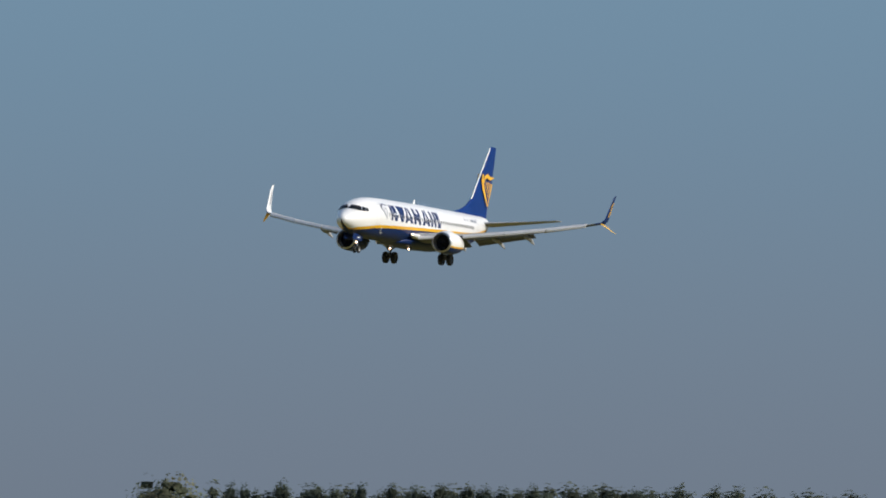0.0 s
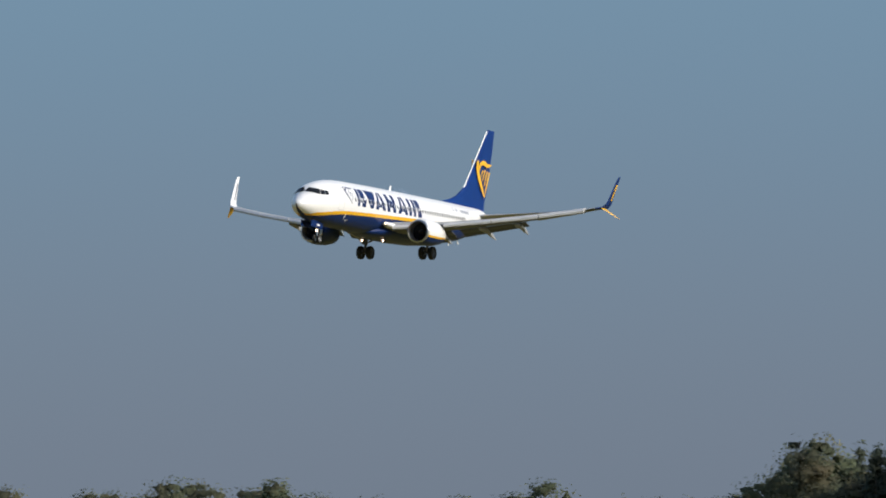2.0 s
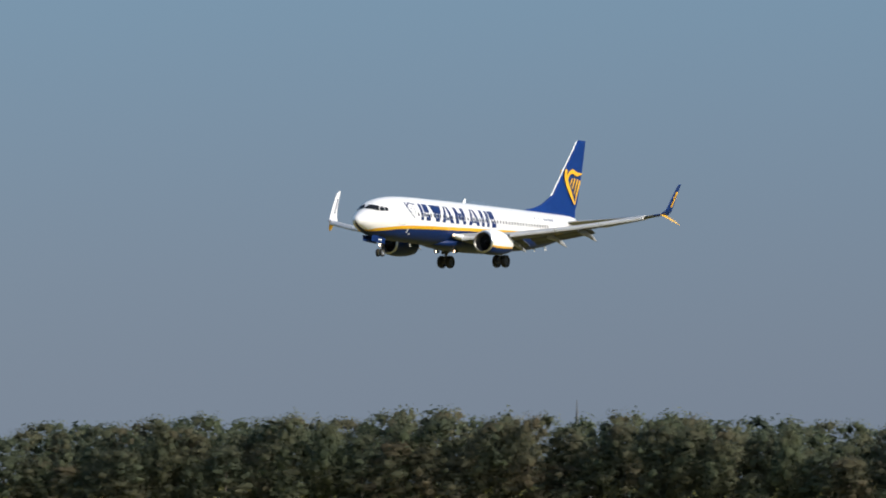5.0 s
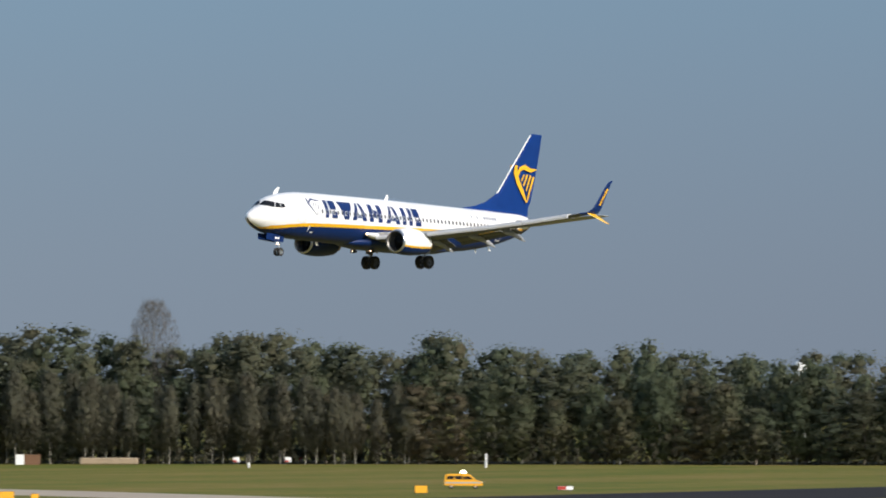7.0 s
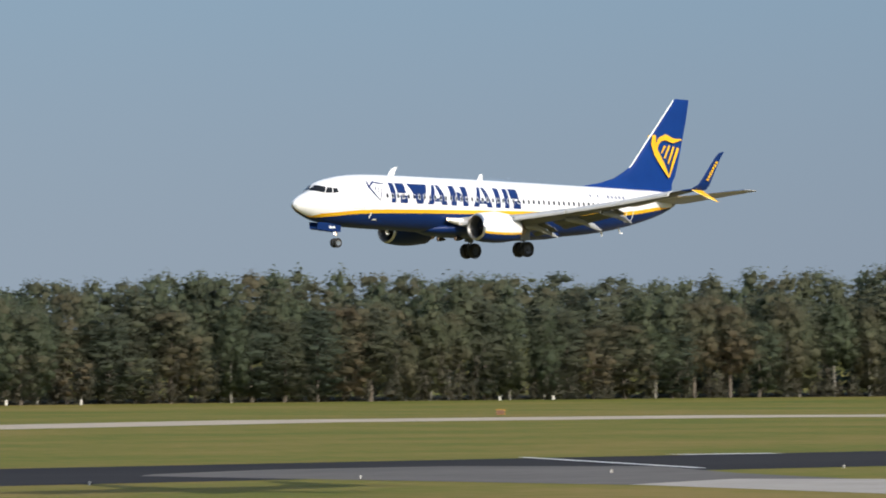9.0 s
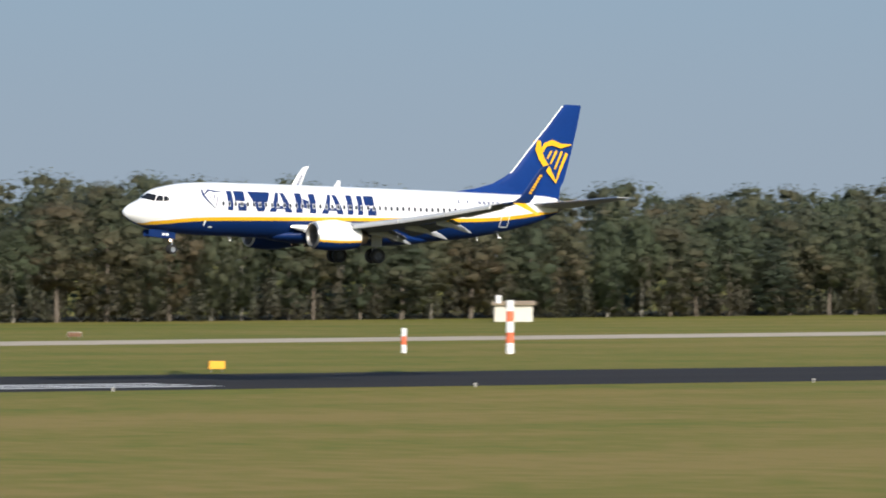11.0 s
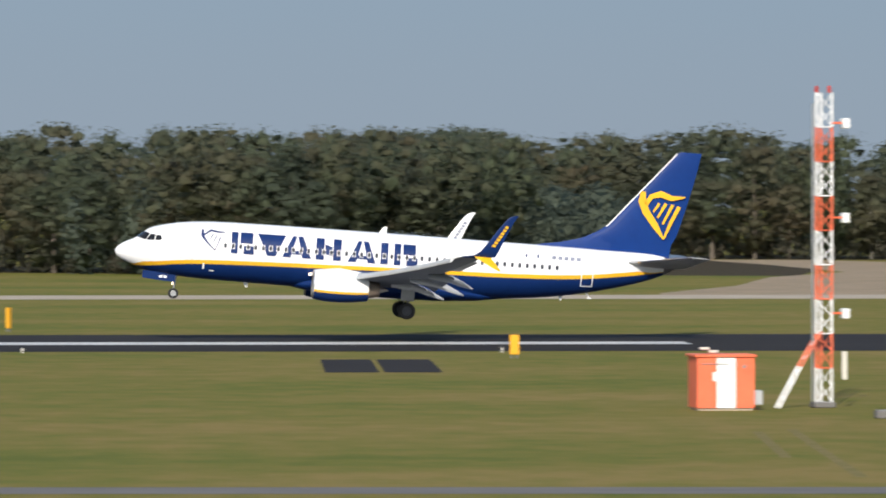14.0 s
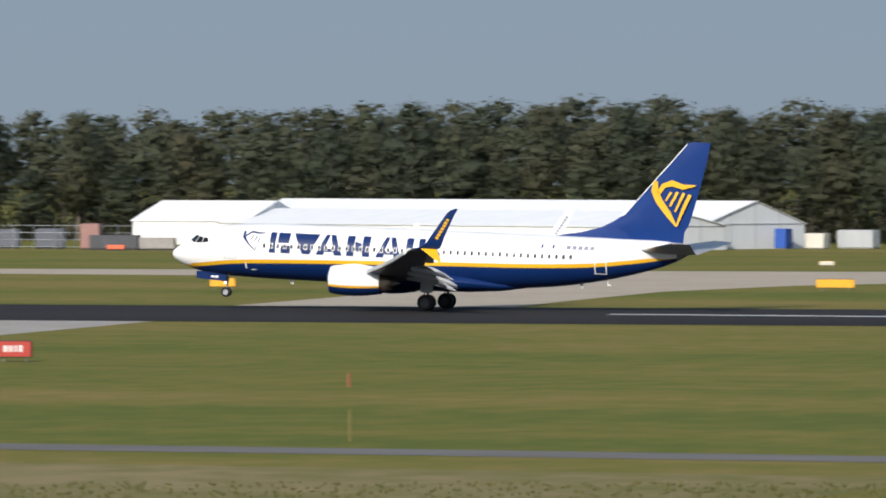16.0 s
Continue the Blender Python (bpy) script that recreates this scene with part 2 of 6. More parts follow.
M.update(
    # wing and flap undersides: shade put into the grey; also plain dark grey cabins
    dark_shade_grey=material("dark_shade_grey", (0.105, 0.118, 0.150), 0.5, second=(0.08, 0.09, 0.115), scale=0.6, stretch=(1, 3, 1)),
    gear_grey=material("gear_grey", (0.06, 0.065, 0.08), 0.55, second=(0.04, 0.045, 0.055), scale=1.5),
    rust=material("rusty_paint", (0.30, 0.12, 0.055), 0.8, second=(0.20, 0.08, 0.04), scale=3.0),
    dull_stone=material("dull_stone", (0.22, 0.21, 0.20), 0.9, second=(0.17, 0.165, 0.16), scale=0.4),
    tuft=leafy("dry_tuft", (0.22, 0.20, 0.080), (0.165, 0.170, 0.060), 0.5, per_island=0.5),
    litter=matt(material("leaf_litter", (0.070, 0.055, 0.036), 0.95, second=(0.045, 0.040, 0.027), scale=0.5, bump=0.3), 0.05),
    mark_grey=material("mark_grey", (0.24, 0.26, 0.34), 0.5),
    seam=material("seam_grey", (0.5, 0.5, 0.51), 0.5),
    frame_white=material("window_frame", (0.66, 0.67, 0.70), 0.35),
    road_grey=matt(material("road_grey", (0.185, 0.178, 0.17), 0.9, second=(0.14, 0.135, 0.13), scale=0.3, stretch=(0.3, 1, 1), bump=0.1), 0.05),
    concrete_grey=matt(material("concrete_grey", (0.165, 0.153, 0.140), 0.85, second=(0.105, 0.098, 0.093), scale=0.06, stretch=(0.4, 1, 1), bump=0.1), 0.05),
    rut=matt(material("worn_grass", (0.235, 0.185, 0.085), 0.95, second=(0.15, 0.14, 0.05), scale=0.6, bump=0.3), 0.05),
    pale_sheet=material("shaded_gable_sheet", (0.66, 0.68, 0.71), 0.6, second=(0.58, 0.60, 0.63), scale=0.12, stretch=(1, 1, 0.3)),
    pale_concrete=matt(material("pale_concrete", (0.40, 0.37, 0.335), 0.9, second=(0.31, 0.29, 0.26), scale=0.12, bump=0.1), 0.05),
    dirt=matt(material("dirt", (0.36, 0.28, 0.20), 0.95, second=(0.26, 0.21, 0.14), scale=0.15, bump=0.3), 0.05),
    straw=sward("straw_grass", ((0.110, 0.125, 0.032), (0.150, 0.145, 0.045), (0.19, 0.165, 0.065), (0.25, 0.20, 0.10))),
    fairing_grey=material("fairing_grey", (0.36, 0.37, 0.39), 0.45, second=(0.29, 0.30, 0.32), scale=0.8),
    smoke=leafy("tyre_smoke", (0.40, 0.50, 0.68), (0.34, 0.44, 0.62), 0.5),
    bare_twigs=leafy("bare_twigs", (0.17, 0.155, 0.14), (0.13, 0.12, 0.11), 0.4),
    birch=leafy("birch_foliage", (0.141, 0.166, 0.103), (0.113, 0.136, 0.089), 0.6, (0.158, 0.151, 0.101), per_object=0.3, per_island=0.10, bump=0.3, bump_scale=2.2),
    oak=leafy("oak_foliage", (0.134, 0.156, 0.101), (0.107, 0.128, 0.087), 0.6, (0.168, 0.142, 0.095), per_object=0.3, per_island=0.10, bump=0.3, bump_scale=2.2),
    pine=leafy("pine_foliage", (0.122, 0.145, 0.103), (0.097, 0.119, 0.087), 0.6, (0.137, 0.138, 0.094), per_object=0.3, per_island=0.10, bump=0.3, bump_scale=2.2),
    sapling=leafy("young_birch_foliage", (0.172, 0.173, 0.124), (0.134, 0.136, 0.105), 0.6, (0.163, 0.154, 0.116), per_object=0.3, per_island=0.10, bump=0.3, bump_scale=2.2),
    poplar=leafy("poplar_foliage", (0.082, 0.104, 0.080), (0.065, 0.084, 0.069), 0.5, (0.094, 0.106, 0.078), per_object=0.2, per_island=0.10, bump=0.3, bump_scale=2.2),
    thicket=leafy("thicket_foliage", (0.116, 0.140, 0.105), (0.090, 0.110, 0.086), 0.45, per_island=0.2),
    scrub=leafy("scrub_foliage", (0.109, 0.120, 0.083), (0.086, 0.096, 0.072), 0.45, (0.127, 0.117, 0.088), per_island=0.3, bump=0.8, bump_scale=2.2),
    faded_red=material("faded_red", (0.34, 0.19, 0.17), 0.7, second=(0.27, 0.15, 0.14), scale=0.8),
    pale_bark=material("pale_bark", (0.34, 0.32, 0.27), 0.85, second=(0.12, 0.11, 0.09), scale=1.2, stretch=(1, 1, 0.5)),
    white_sheet=material("white_tarpaulin", (0.88, 0.885, 0.89), 0.5, second=(0.80, 0.81, 0.82), scale=0.12, stretch=(1, 1, 0.3)),
    grey_sheet=material("grey_cladding", (0.42, 0.44, 0.46), 0.55, second=(0.35, 0.37, 0.39), scale=0.2, stretch=(2, 2, 0.2)),
    roof_sheet=material("pale_roof_sheet", (0.55, 0.555, 0.54), 0.5, second=(0.46, 0.465, 0.45), scale=0.15, stretch=(3, 0.3, 1)),
    dark_roof=material("dark_roof", (0.11, 0.115, 0.125), 0.7, second=(0.085, 0.09, 0.10), scale=0.3),
    cream=material("cream_wall", (0.66, 0.63, 0.56), 0.7, second=(0.58, 0.55, 0.48), scale=0.3),
    signal_yellow=material("signal_yellow", (0.86, 0.42, 0.02), 0.45, second=(0.78, 0.37, 0.02), scale=0.8),
    orange=material("aviation_orange", (0.82, 0.17, 0.075), 0.5, second=(0.74, 0.14, 0.06), scale=0.8),
    red=material("signal_red", (0.46, 0.045, 0.03), 0.6, second=(0.36, 0.035, 0.025), scale=0.8),
    blue=material("container_blue", (0.02, 0.09, 0.42), 0.5, scale=0.6),
    brown=material("brown_board", (0.16, 0.08, 0.04), 0.7, scale=0.6),
    beacon=glow("beacon", (1.0, 0.95, 0.8), 9.0),
)


# ---- building helpers ----
def mesh_of(name, bm, material_list):
    me = bpy.data.meshes.new(name)
    bm.normal_update()
    bm.to_mesh(me)
    bm.free()
    for m in material_list:
        me.materials.append(m)
    return me


def part(name, bm, mat, parent=None, label="", smooth=False):
    """Links a bmesh as one mesh object under a thing or a part."""
    me = mesh_of(name, bm, mat if isinstance(mat, (list, tuple)) else [mat])
    if smooth:
        for p in me.polygons:
            p.use_smooth = True
        me.set_sharp_from_angle(angle=radians(40))
    ob = new(name, me)
    ob.parent = parent
    return tagged(ob, label) if label else ob


def empty(name, m, label, category, group="", kind=""):
    ob = new(name)
    ob.empty_display_size = 0.2
    ob.matrix_world = m
    return tagged(ob, label, category, group, kind)


def box(bm, x0, x1, y0, y1, z0, z1, bevel=0.0):
    vs = [bm.verts.new((x, y, z)) for x in (x0, x1) for y in (y0, y1) for z in (z0, z1)]
    quads = ((0, 1, 3, 2), (4, 6, 7, 5), (0, 4, 5, 1), (2, 3, 7, 6), (0, 2, 6, 4), (1, 5, 7, 3))
    fs = [bm.faces.new([vs[i] for i in q]) for q in quads]
    if bevel:
        es = list({e for f in fs for e in f.edges})
        bmesh.ops.bevel(bm, geom=es, offset=bevel, segments=1, affect="EDGES", profile=0.5)
    return fs


def tube(bm, a, b, r0, r1=None, n=10, caps=True):
    """A round bar from a to b."""
    a, b = Vector(a), Vector(b)
    r1 = r0 if r1 is None else r1
    w = (b - a).normalized()
    u = w.orthogonal().normalized()
    v = w.cross(u)
    rings = []
    for c, r in ((a, r0), (b, r1)):
        rings.append([bm.verts.new(c + r * (math.cos(2 * math.pi * k / n) * u + math.sin(2 * math.pi * k / n) * v)) for k in range(n)])
    for k in range(n):
        bm.faces.new((rings[0][k], rings[0][(k + 1) % n], rings[1][(k + 1) % n], rings[1][k]))
    if caps:
        bm.faces.new(rings[0][::-1])
        bm.faces.new(rings[1])


def loft(bm, rings, closed=True, caps=True, mat=None):
    """Faces between successive rings of points. mat(i, k): the material of the face after ring i, point k."""
    vr = [[bm.verts.new(p) for p in ring] for ring in rings]
    n = len(rings[0])
    for i in range(len(vr) - 1):
        for k in range(n if closed else n - 1):
            f = bm.faces.new((vr[i][k], vr[i][(k + 1) % n], vr[i + 1][(k + 1) % n], vr[i + 1][k]))
            if mat:
                f.material_index = mat(i, k)
    if caps and closed:
        bm.faces.new(vr[0][::-1])
        bm.faces.new(vr[-1])
    return vr


def lathe(bm, profile, axis_at=(0, 0, 0), axis="x", n=24, squash=None):
    """Turns (along, radius) pairs about an axis."""
    rings = []
    for s, r in profile:
        ring = []
        for k in range(n):
            c, d = math.cos(2 * math.pi * k / n), math.sin(2 * math.pi * k / n)
            if squash and d < 0:
                d *= squash
            p = {"x": (s, r * c, r * d), "y": (r * c, s, r * d), "z": (r * c, r * d, s)}[axis]
            ring.append(Vector(axis_at) + Vector(p))
        rings.append(ring)
    loft(bm, rings, caps=False)


def curve(pairs, x):
    """A smooth value through (x, value) pairs."""
    xs, ys = [p[0] for p in pairs], [p[1] for p in pairs]
    if x <= xs[0]:
        return ys[0]
    for i in range(len(xs) - 1):
        if x <= xs[i + 1]:
            d0 = (ys[i + 1] - ys[i]) / (xs[i + 1] - xs[i])
            ma = d0 if i == 0 else 0.5 * (d0 + (ys[i] - ys[i - 1]) / (xs[i] - xs[i - 1]))
            mb = d0 if i == len(xs) - 2 else 0.5 * (d0 + (ys[i + 2] - ys[i + 1]) / (xs[i + 2] - xs[i + 1]))
            w = xs[i + 1] - xs[i]
            u = (x - xs[i]) / w
            return ((2 * u**3 - 3 * u**2 + 1) * ys[i] + (u**3 - 2 * u**2 + u) * w * ma + (-2 * u**3 + 3 * u**2) * ys[i + 1] + (u**3 - u**2) * w * mb)
    return ys[-1]


# ---- ground ----
def strip(name, x0, x1, y0, y1, z, mat, label, category, step=40.0):
    bm = bmesh.new()
    n = max(1, int((x1 - x0) / step))
    lo = [bm.verts.new((x0 + (x1 - x0) * k / n, y0, z)) for k in range(n + 1)]
    hi = [bm.verts.new((x0 + (x1 - x0) * k / n, y1, z)) for k in range(n + 1)]
    for k in range(n):
        bm.faces.new((lo[k], lo[k + 1], hi[k + 1], hi[k]))
    return tagged(part(name, bm, mat), label, category, kind="structure")


strip("ground", -3500, 3500, -1500, 4600, 0.0, M["grass"], "mown green and straw-coloured airfield grass", "grass", 700)
strip("runway", -1500, 900, 388.0, 435.0, 0.012, M["asphalt"], "dark grey asphalt runway with worn paint", "runway")
def flat(name, pts, z, mat, label, category):
    """A flat paved piece from its outline."""
    bm = bmesh.new()
    bm.faces.new([bm.verts.new((x, y, z)) for x, y in pts])
    bmesh.ops.recalc_face_normals(bm, faces=bm.faces[:])
    for f in bm.faces:
        if f.normal.z < 0:
            f.normal_flip()
    return tagged(part(name, bm, mat), label, category, kind="structure")


def band(name, mid, width, z, mat, label, category):
    """A paved band that follows mid."""
    bm = bmesh.new()
    mid = [Vector((*p, z)) for p in mid]
    left, right = [], []
    for i, p in enumerate(mid):
        d = (mid[min(i + 1, len(mid) - 1)] - mid[max(i - 1, 0)]).normalized()
        n = Vector((-d.y, d.x, 0)) * width / 2
        left.append(bm.verts.new(p + n))
        right.append(bm.verts.new(p - n))
    for i in range(len(mid) - 1):
        bm.faces.new((right[i], right[i + 1], left[i + 1], left[i]))
    bmesh.ops.recalc_face_normals(bm, faces=bm.faces[:])
    for f in bm.faces:
        if f.normal.z < 0:
            f.normal_flip()
    return tagged(part(name, bm, mat), label, category, kind="structure")


band("taxiway", [(620, 372), (612, 395), (632, 452), (664, 520), (682, 566), (676, 596), (640, 616), (560, 626), (440, 602), (290, 583), (150, 595), (0, 594), (-120, 588), (-260, 582), (-420, 578)], 23, 0.010, M["concrete"], "pale concrete taxiway beyond the runway", "taxiway")
band("service_road", [(400, 190), (240, 198), (77, 202), (0, 206), (-60, 209), (-200, 214), (-400, 222)], 4.6, 0.010, M["road_grey"], "narrow grey asphalt service road in the grass", "road")
flat("taxiway_link", [(-116.4, 435.2), (-118, 458), (-119.5, 495), (-115, 524), (-104, 545), (-80, 572), (-60, 600), (-300, 588), (-205, 566), (-184, 563), (-173, 561), (-159, 545), (-143, 496), (-139, 468), (-137.5, 435.2)], 0.014, M["concrete"], "pale concrete taxiway fillet joining the runway", "taxiway")
flat("old_apron", [(100.6, 594.6), (97.9, 632.5), (100.2, 713), (119, 806), (131, 820), (134.4, 839), (123, 876), (111, 930), (93.4, 935), (97, 864.6), (97.7, 784), (82.5, 735), (71.2, 666), (58.3, 617), (56.5, 597)], 0.008, M["dirt"], "bare brownish gravel apron", "apron")
flat("runway_turnoff", [(352, 410), (371, 416), (392, 415), (406, 402), (392, 378), (383, 353), (360, 331), (357, 356), (351, 385), (347, 406)], 0.016, M["concrete_grey"], "grey concrete turn-off beside the runway", "taxiway")


flat("near_link", [(-150, 387.8), (-128.1, 387.8), (-127, 371), (-126, 352), (-129, 340), (-150, 330)], 0.013, M["pale_concrete"], "grey concrete edge of the near taxiway", "taxiway")
flat("concrete_slab", [(357.5, 357), (377.4, 364.4), (386.1, 355.2), (352, 322), (354.8, 341.5)], 0.020, M["pale_concrete"], "pale concrete slab at the turn-off", "pavement")


def markings():
    for pts in (
        # aiming point block and touchdown bars
        ((40.5, 405.5), (40.5, 412.5), (-6, 412.5), (-6, 405.5)),
        ((220, 396), (220, 398.4), (197.5, 398.4), (197.5, 396)),
        ((220, 400.5), (220, 402.9), (197.5, 402.9), (197.5, 400.5)),
        ((220, 405), (220, 407.4), (197.5, 407.4), (197.5, 405)),
        ((-81.5, 412.4), (-81.5, 414.6), (-104, 416.4), (-104, 414.2)),
        ((456, 433), (456, 436), (444, 438.5), (444, 435.5)),
        ((553, 395), (553, 397.5), (541, 403), (541, 400.5)),
        ((424.5, 438), (423, 438), (403, 394), (404.5, 394)),
        ((499, 411), (499, 413), (490, 419), (490, 417)),
    ):
        flat("runway_marking", pts, 0.022, M["marking"], "worn white paint bar on the asphalt", "marking")
    for x0, x1 in ((13.8, 16.8), (17.1, 20.3)):
        flat("asphalt_patch", [(x0, 342), (x1, 342), (x1 + 0.8, 369), (x0 + 0.8, 369)], 0.012, M["asphalt"], "dark asphalt patch in the grass", "pavement")
    for mid in ([(28.2, 255.8), (27.2, 240.8), (26.5, 230.3)], [(29.9, 258.1), (28.6, 236.8), (27.3, 214.2)]):
        band("wheel_rut", mid, 0.45, 0.006, M["rut"], "worn wheel rut in the grass", "track")


markings()
# rough straw-coloured verge nearest the camera
flat("verge", [(-36, 120), (-42, 172), (-37, 196), (-150, 203), (-260, 207), (-260, 120)], 0.006, M["straw"], "dry straw-coloured rough grass", "grass")


# ---- woods ----
# front edge of the wood round the airfield, from the approach end to behind the hangars
EDGE = ((760, 20), (880, 120), (950, 210), (1000, 330), (1010, 450), (1000, 560), (970, 642), (905, 750), (820, 775), (650, 782), (320, 735), (140, 745), (158, 930), (38, 948), (36, 765), (28, 750), (-25, 800), (-200, 840), (-400, 850))
# height of the wood's skyline, by bearing in degrees
APPROACH_WOOD = ((3, 21.5), (5.5, 23.4), (7, 24.3), (9.7, 25.2), (10.1, 26.7), (10.5, 22.9), (11.0, 18.7), (12.3, 18.6), (12.6, 22.0), (12.9, 18.8), (14.4, 18.4), (14.7, 21.2), (15.05, 22.6), (15.45, 18.8), (15.77, 23.8), (16.1, 21.4), (16.7, 19.8), (16.9, 21.6), (17.05, 17), (17.55, 20.8), (17.95, 22.4), (18.37, 23.6), (18.55, 18.8), (19.0, 17.5), (19.4, 19.3), (20, 20.0), (21.5, 19.6), (22.4, 20.3), (22.74, 21.6), (24, 20.8), (24.45, 22.2), (26.2, 22.2), (29.4, 19.8))
FIELD_WOOD = ((29.4, 19.8), (31.5, 20.8), (31.8, 23.2), (32.6, 21), (33.4, 21.8), (33.7, 23.9), (34, 21.2), (35.2, 23.8), (36.5, 23.2), (37.3, 25.6), (38, 24.6), (40, 25.1), (42, 24.5), (43, 23), (44.3, 21.6), (47, 21), (48.4, 22), (50, 20), (60, 19.2), (62.3, 20.2), (64, 17.7), (66, 19.5), (69.2, 19.5), (69.9, 17.4), (71.9, 19.5), (73, 16.9), (79.3, 16.2), (79.6, 17.9), (82, 18.1), (83.7, 20.5), (86, 19.6), (87.6, 19.8), (87.9, 17.8), (89.6, 18.2), (92, 19.4), (95.5, 19.9), (97, 17.3), (99.5, 18.9), (102, 19.8), (105.6, 20.4), (108, 18.6), (112, 18))


def wood_height(bearing):
    table = APPROACH_WOOD if bearing < 29.4 else FIELD_WOOD
    for (a, p), (b, q) in zip(table, table[1:]):
        if a <= bearing <= b:
            return p + (q - p) * (bearing - a) / (b - a)
    return 18.0


def crown_radius(kind, u, low=0.0):
    """Height and half width of a crown at the fraction u of its length, for a tree of height 1."""
    if kind == "birch":
        return 0.10 + low + (0.90 - low) * u, 0.020 + 0.165 * (1 - u) ** 0.42 * min(1.0, 0.45 + 2.2 * u)
    if kind == "sapling":
        return 0.20 + 0.80 * u, 0.030 + 0.095 * (1 - u) ** 0.5 * min(1.0, 0.5 + 2.2 * u)
    if kind == "oak":
        return 0.27 + low + (0.73 - low) * u, 0.26 * math.sin(math.pi * (0.14 + 0.80 * u)) ** 0.6
    if kind == "pine":
        return 0.24 + low + (0.76 - low) * u, 0.040 + 0.155 * (1 - u) ** 0.42 * min(1.0, 0.5 + 1.6 * u)
    return 0.04 + 0.96 * u, 0.012 + 0.088 * (1 - u) ** 0.5


# clump radius and its height against its width, by kind of tree
CLUMP = {"sapling": (0.045, 0.075, 1.9), "birch": (0.055, 0.095, 1.5), "oak": (0.065, 0.120, 0.9), "pine": (0.065, 0.115, 0.72), "poplar": (0.045, 0.070, 2.2)}


def unit_rows(a):
    return a / (np.linalg.norm(a, axis=1)[:, None] + 1e-6)


def sprays(c, d, reach, q, r, axis, rng, size, flat):
    """Loose three-cornered leaf sprays at the given reach from a clump's centre, and their normals."""
    n = len(d)
    p = c + d * np.array((r, r, r * q)) * reach
    out = unit_rows((p - axis) * (1, 1, 0.5))
    nrm = unit_rows(0.7 * d + 0.6 * out + rng.normal(0, 0.4, (n, 3)))
    side = unit_rows(np.cross(nrm, rng.normal(size=(n, 3))))
    up = np.cross(nrm, side)
    corners = np.stack((p + size * up * 1.2, p - size * (0.7 * up + 0.8 * side), p - size * (0.7 * up - 0.8 * side)), 1).reshape(-1, 3)
    # the sprays share the rounding of their clump and crown
    return corners, np.repeat(unit_rows(0.20 * d + 0.6 * out + (0, 0, 0.12) + rng.normal(0, flat, (n, 3))), 3, axis=0)


def ball(level):
    """Corners and triangles of a round body of 20 or 80 faces."""
    bm = bmesh.new()
    bmesh.ops.create_icosphere(bm, subdivisions=level, radius=1.0)
    made = np.array([v.co[:] for v in bm.verts]), np.array([[v.index for v in f.verts] for f in bm.faces])
    bm.free()
    return made


BALLS = {1: ball(1), 2: ball(2)}


def foliage(clumps, rng, leaves, sizes, level=1):
    """Corners, triangles and normals of foliage in clumps, rows of (centre, radius, squash): a dense uneven body and loose sprays round it."""
    vs, fs, ns = [], [], []
    axis = np.mean([c for c, r, q in clumps], axis=0)
    weight = np.array([r * r * (0.5 + 0.5 * q) for c, r, q in clumps])
    share = np.maximum(3, leaves * weight / weight.sum()).astype(int)
    body, faces = BALLS[level]
    total = 0
    for (c, r, q), n in zip(clumps, share):
        a = rng.uniform(0, 6.28)
        d = body @ np.array(((math.cos(a), math.sin(a), 0), (-math.sin(a), math.cos(a), 0), (0, 0, 1)))
        p = np.array(c) + d * np.array((r, r, r * q)) * rng.uniform(0.15, 0.52, (len(d), 1))
        vs.append(p)
        fs.append(faces + total)
        ns.append(unit_rows(0.25 * d + 0.6 * unit_rows((p - axis) * (1, 1, 0.5)) + (0, 0, 0.1) + rng.normal(0, 0.25, d.shape)))
        total += len(p)
        d = unit_rows(rng.normal(size=(n, 3)) + (0, 0, 0.2))
        p, m = sprays(np.array(c), d, rng.triangular(0.3, 0.88, 1.14, (n, 1)), q, r, axis, rng, rng.uniform(*sizes, (n, 1)), 0.12)
        vs.append(p)
        fs.append(np.arange(len(p)).reshape(-1, 3) + total)
        ns.append(m)
        total += len(p)
    return np.concatenate(vs), np.concatenate(fs), np.concatenate(ns)


def crown(kind, seed, clumps, leaves, sizes, height=18.0, low=0.0, floor=0.0, level=1):
    """A crown of leafy clumps round its stem; floor: the part of it that is left off at its foot."""
    rng = np.random.default_rng(seed)
    r0, r1, squash = CLUMP[kind]
    made = []
    span = (crown_radius(kind, 1, low)[0] - crown_radius(kind, 0, low)[0]) / 6
    for i in range(6):
        z, r = crown_radius(kind, (i + 0.45) / 6, low)
        if (i + 1) / 6 > floor:
            r = max(0.03, 0.75 * r)
            made.append((np.array((rng.normal(0, 0.012), rng.normal(0, 0.012), z)) * height, r * height, min(2.0, 0.75 * span / r)))
    for i in range(clumps):
        u = floor + (1 - floor) * (i + rng.random()) / clumps
        z, r = crown_radius(kind, u, low)
        cr = min(rng.uniform(r0, r1), max(0.03, r * 0.8))
        a = i * 2.4 + rng.uniform(-0.5, 0.5)
        q = rng.uniform(0.45, 1.0) * max(0.0, r - 0.35 * cr)
        z = min(z, 1.0 - 0.9 * cr * squash)
        made.append((np.array((q * math.cos(a), q * math.sin(a), z)) * height, cr * height, squash * rng.uniform(0.85, 1.2)))
    return foliage(made, rng, leaves, sizes, level)


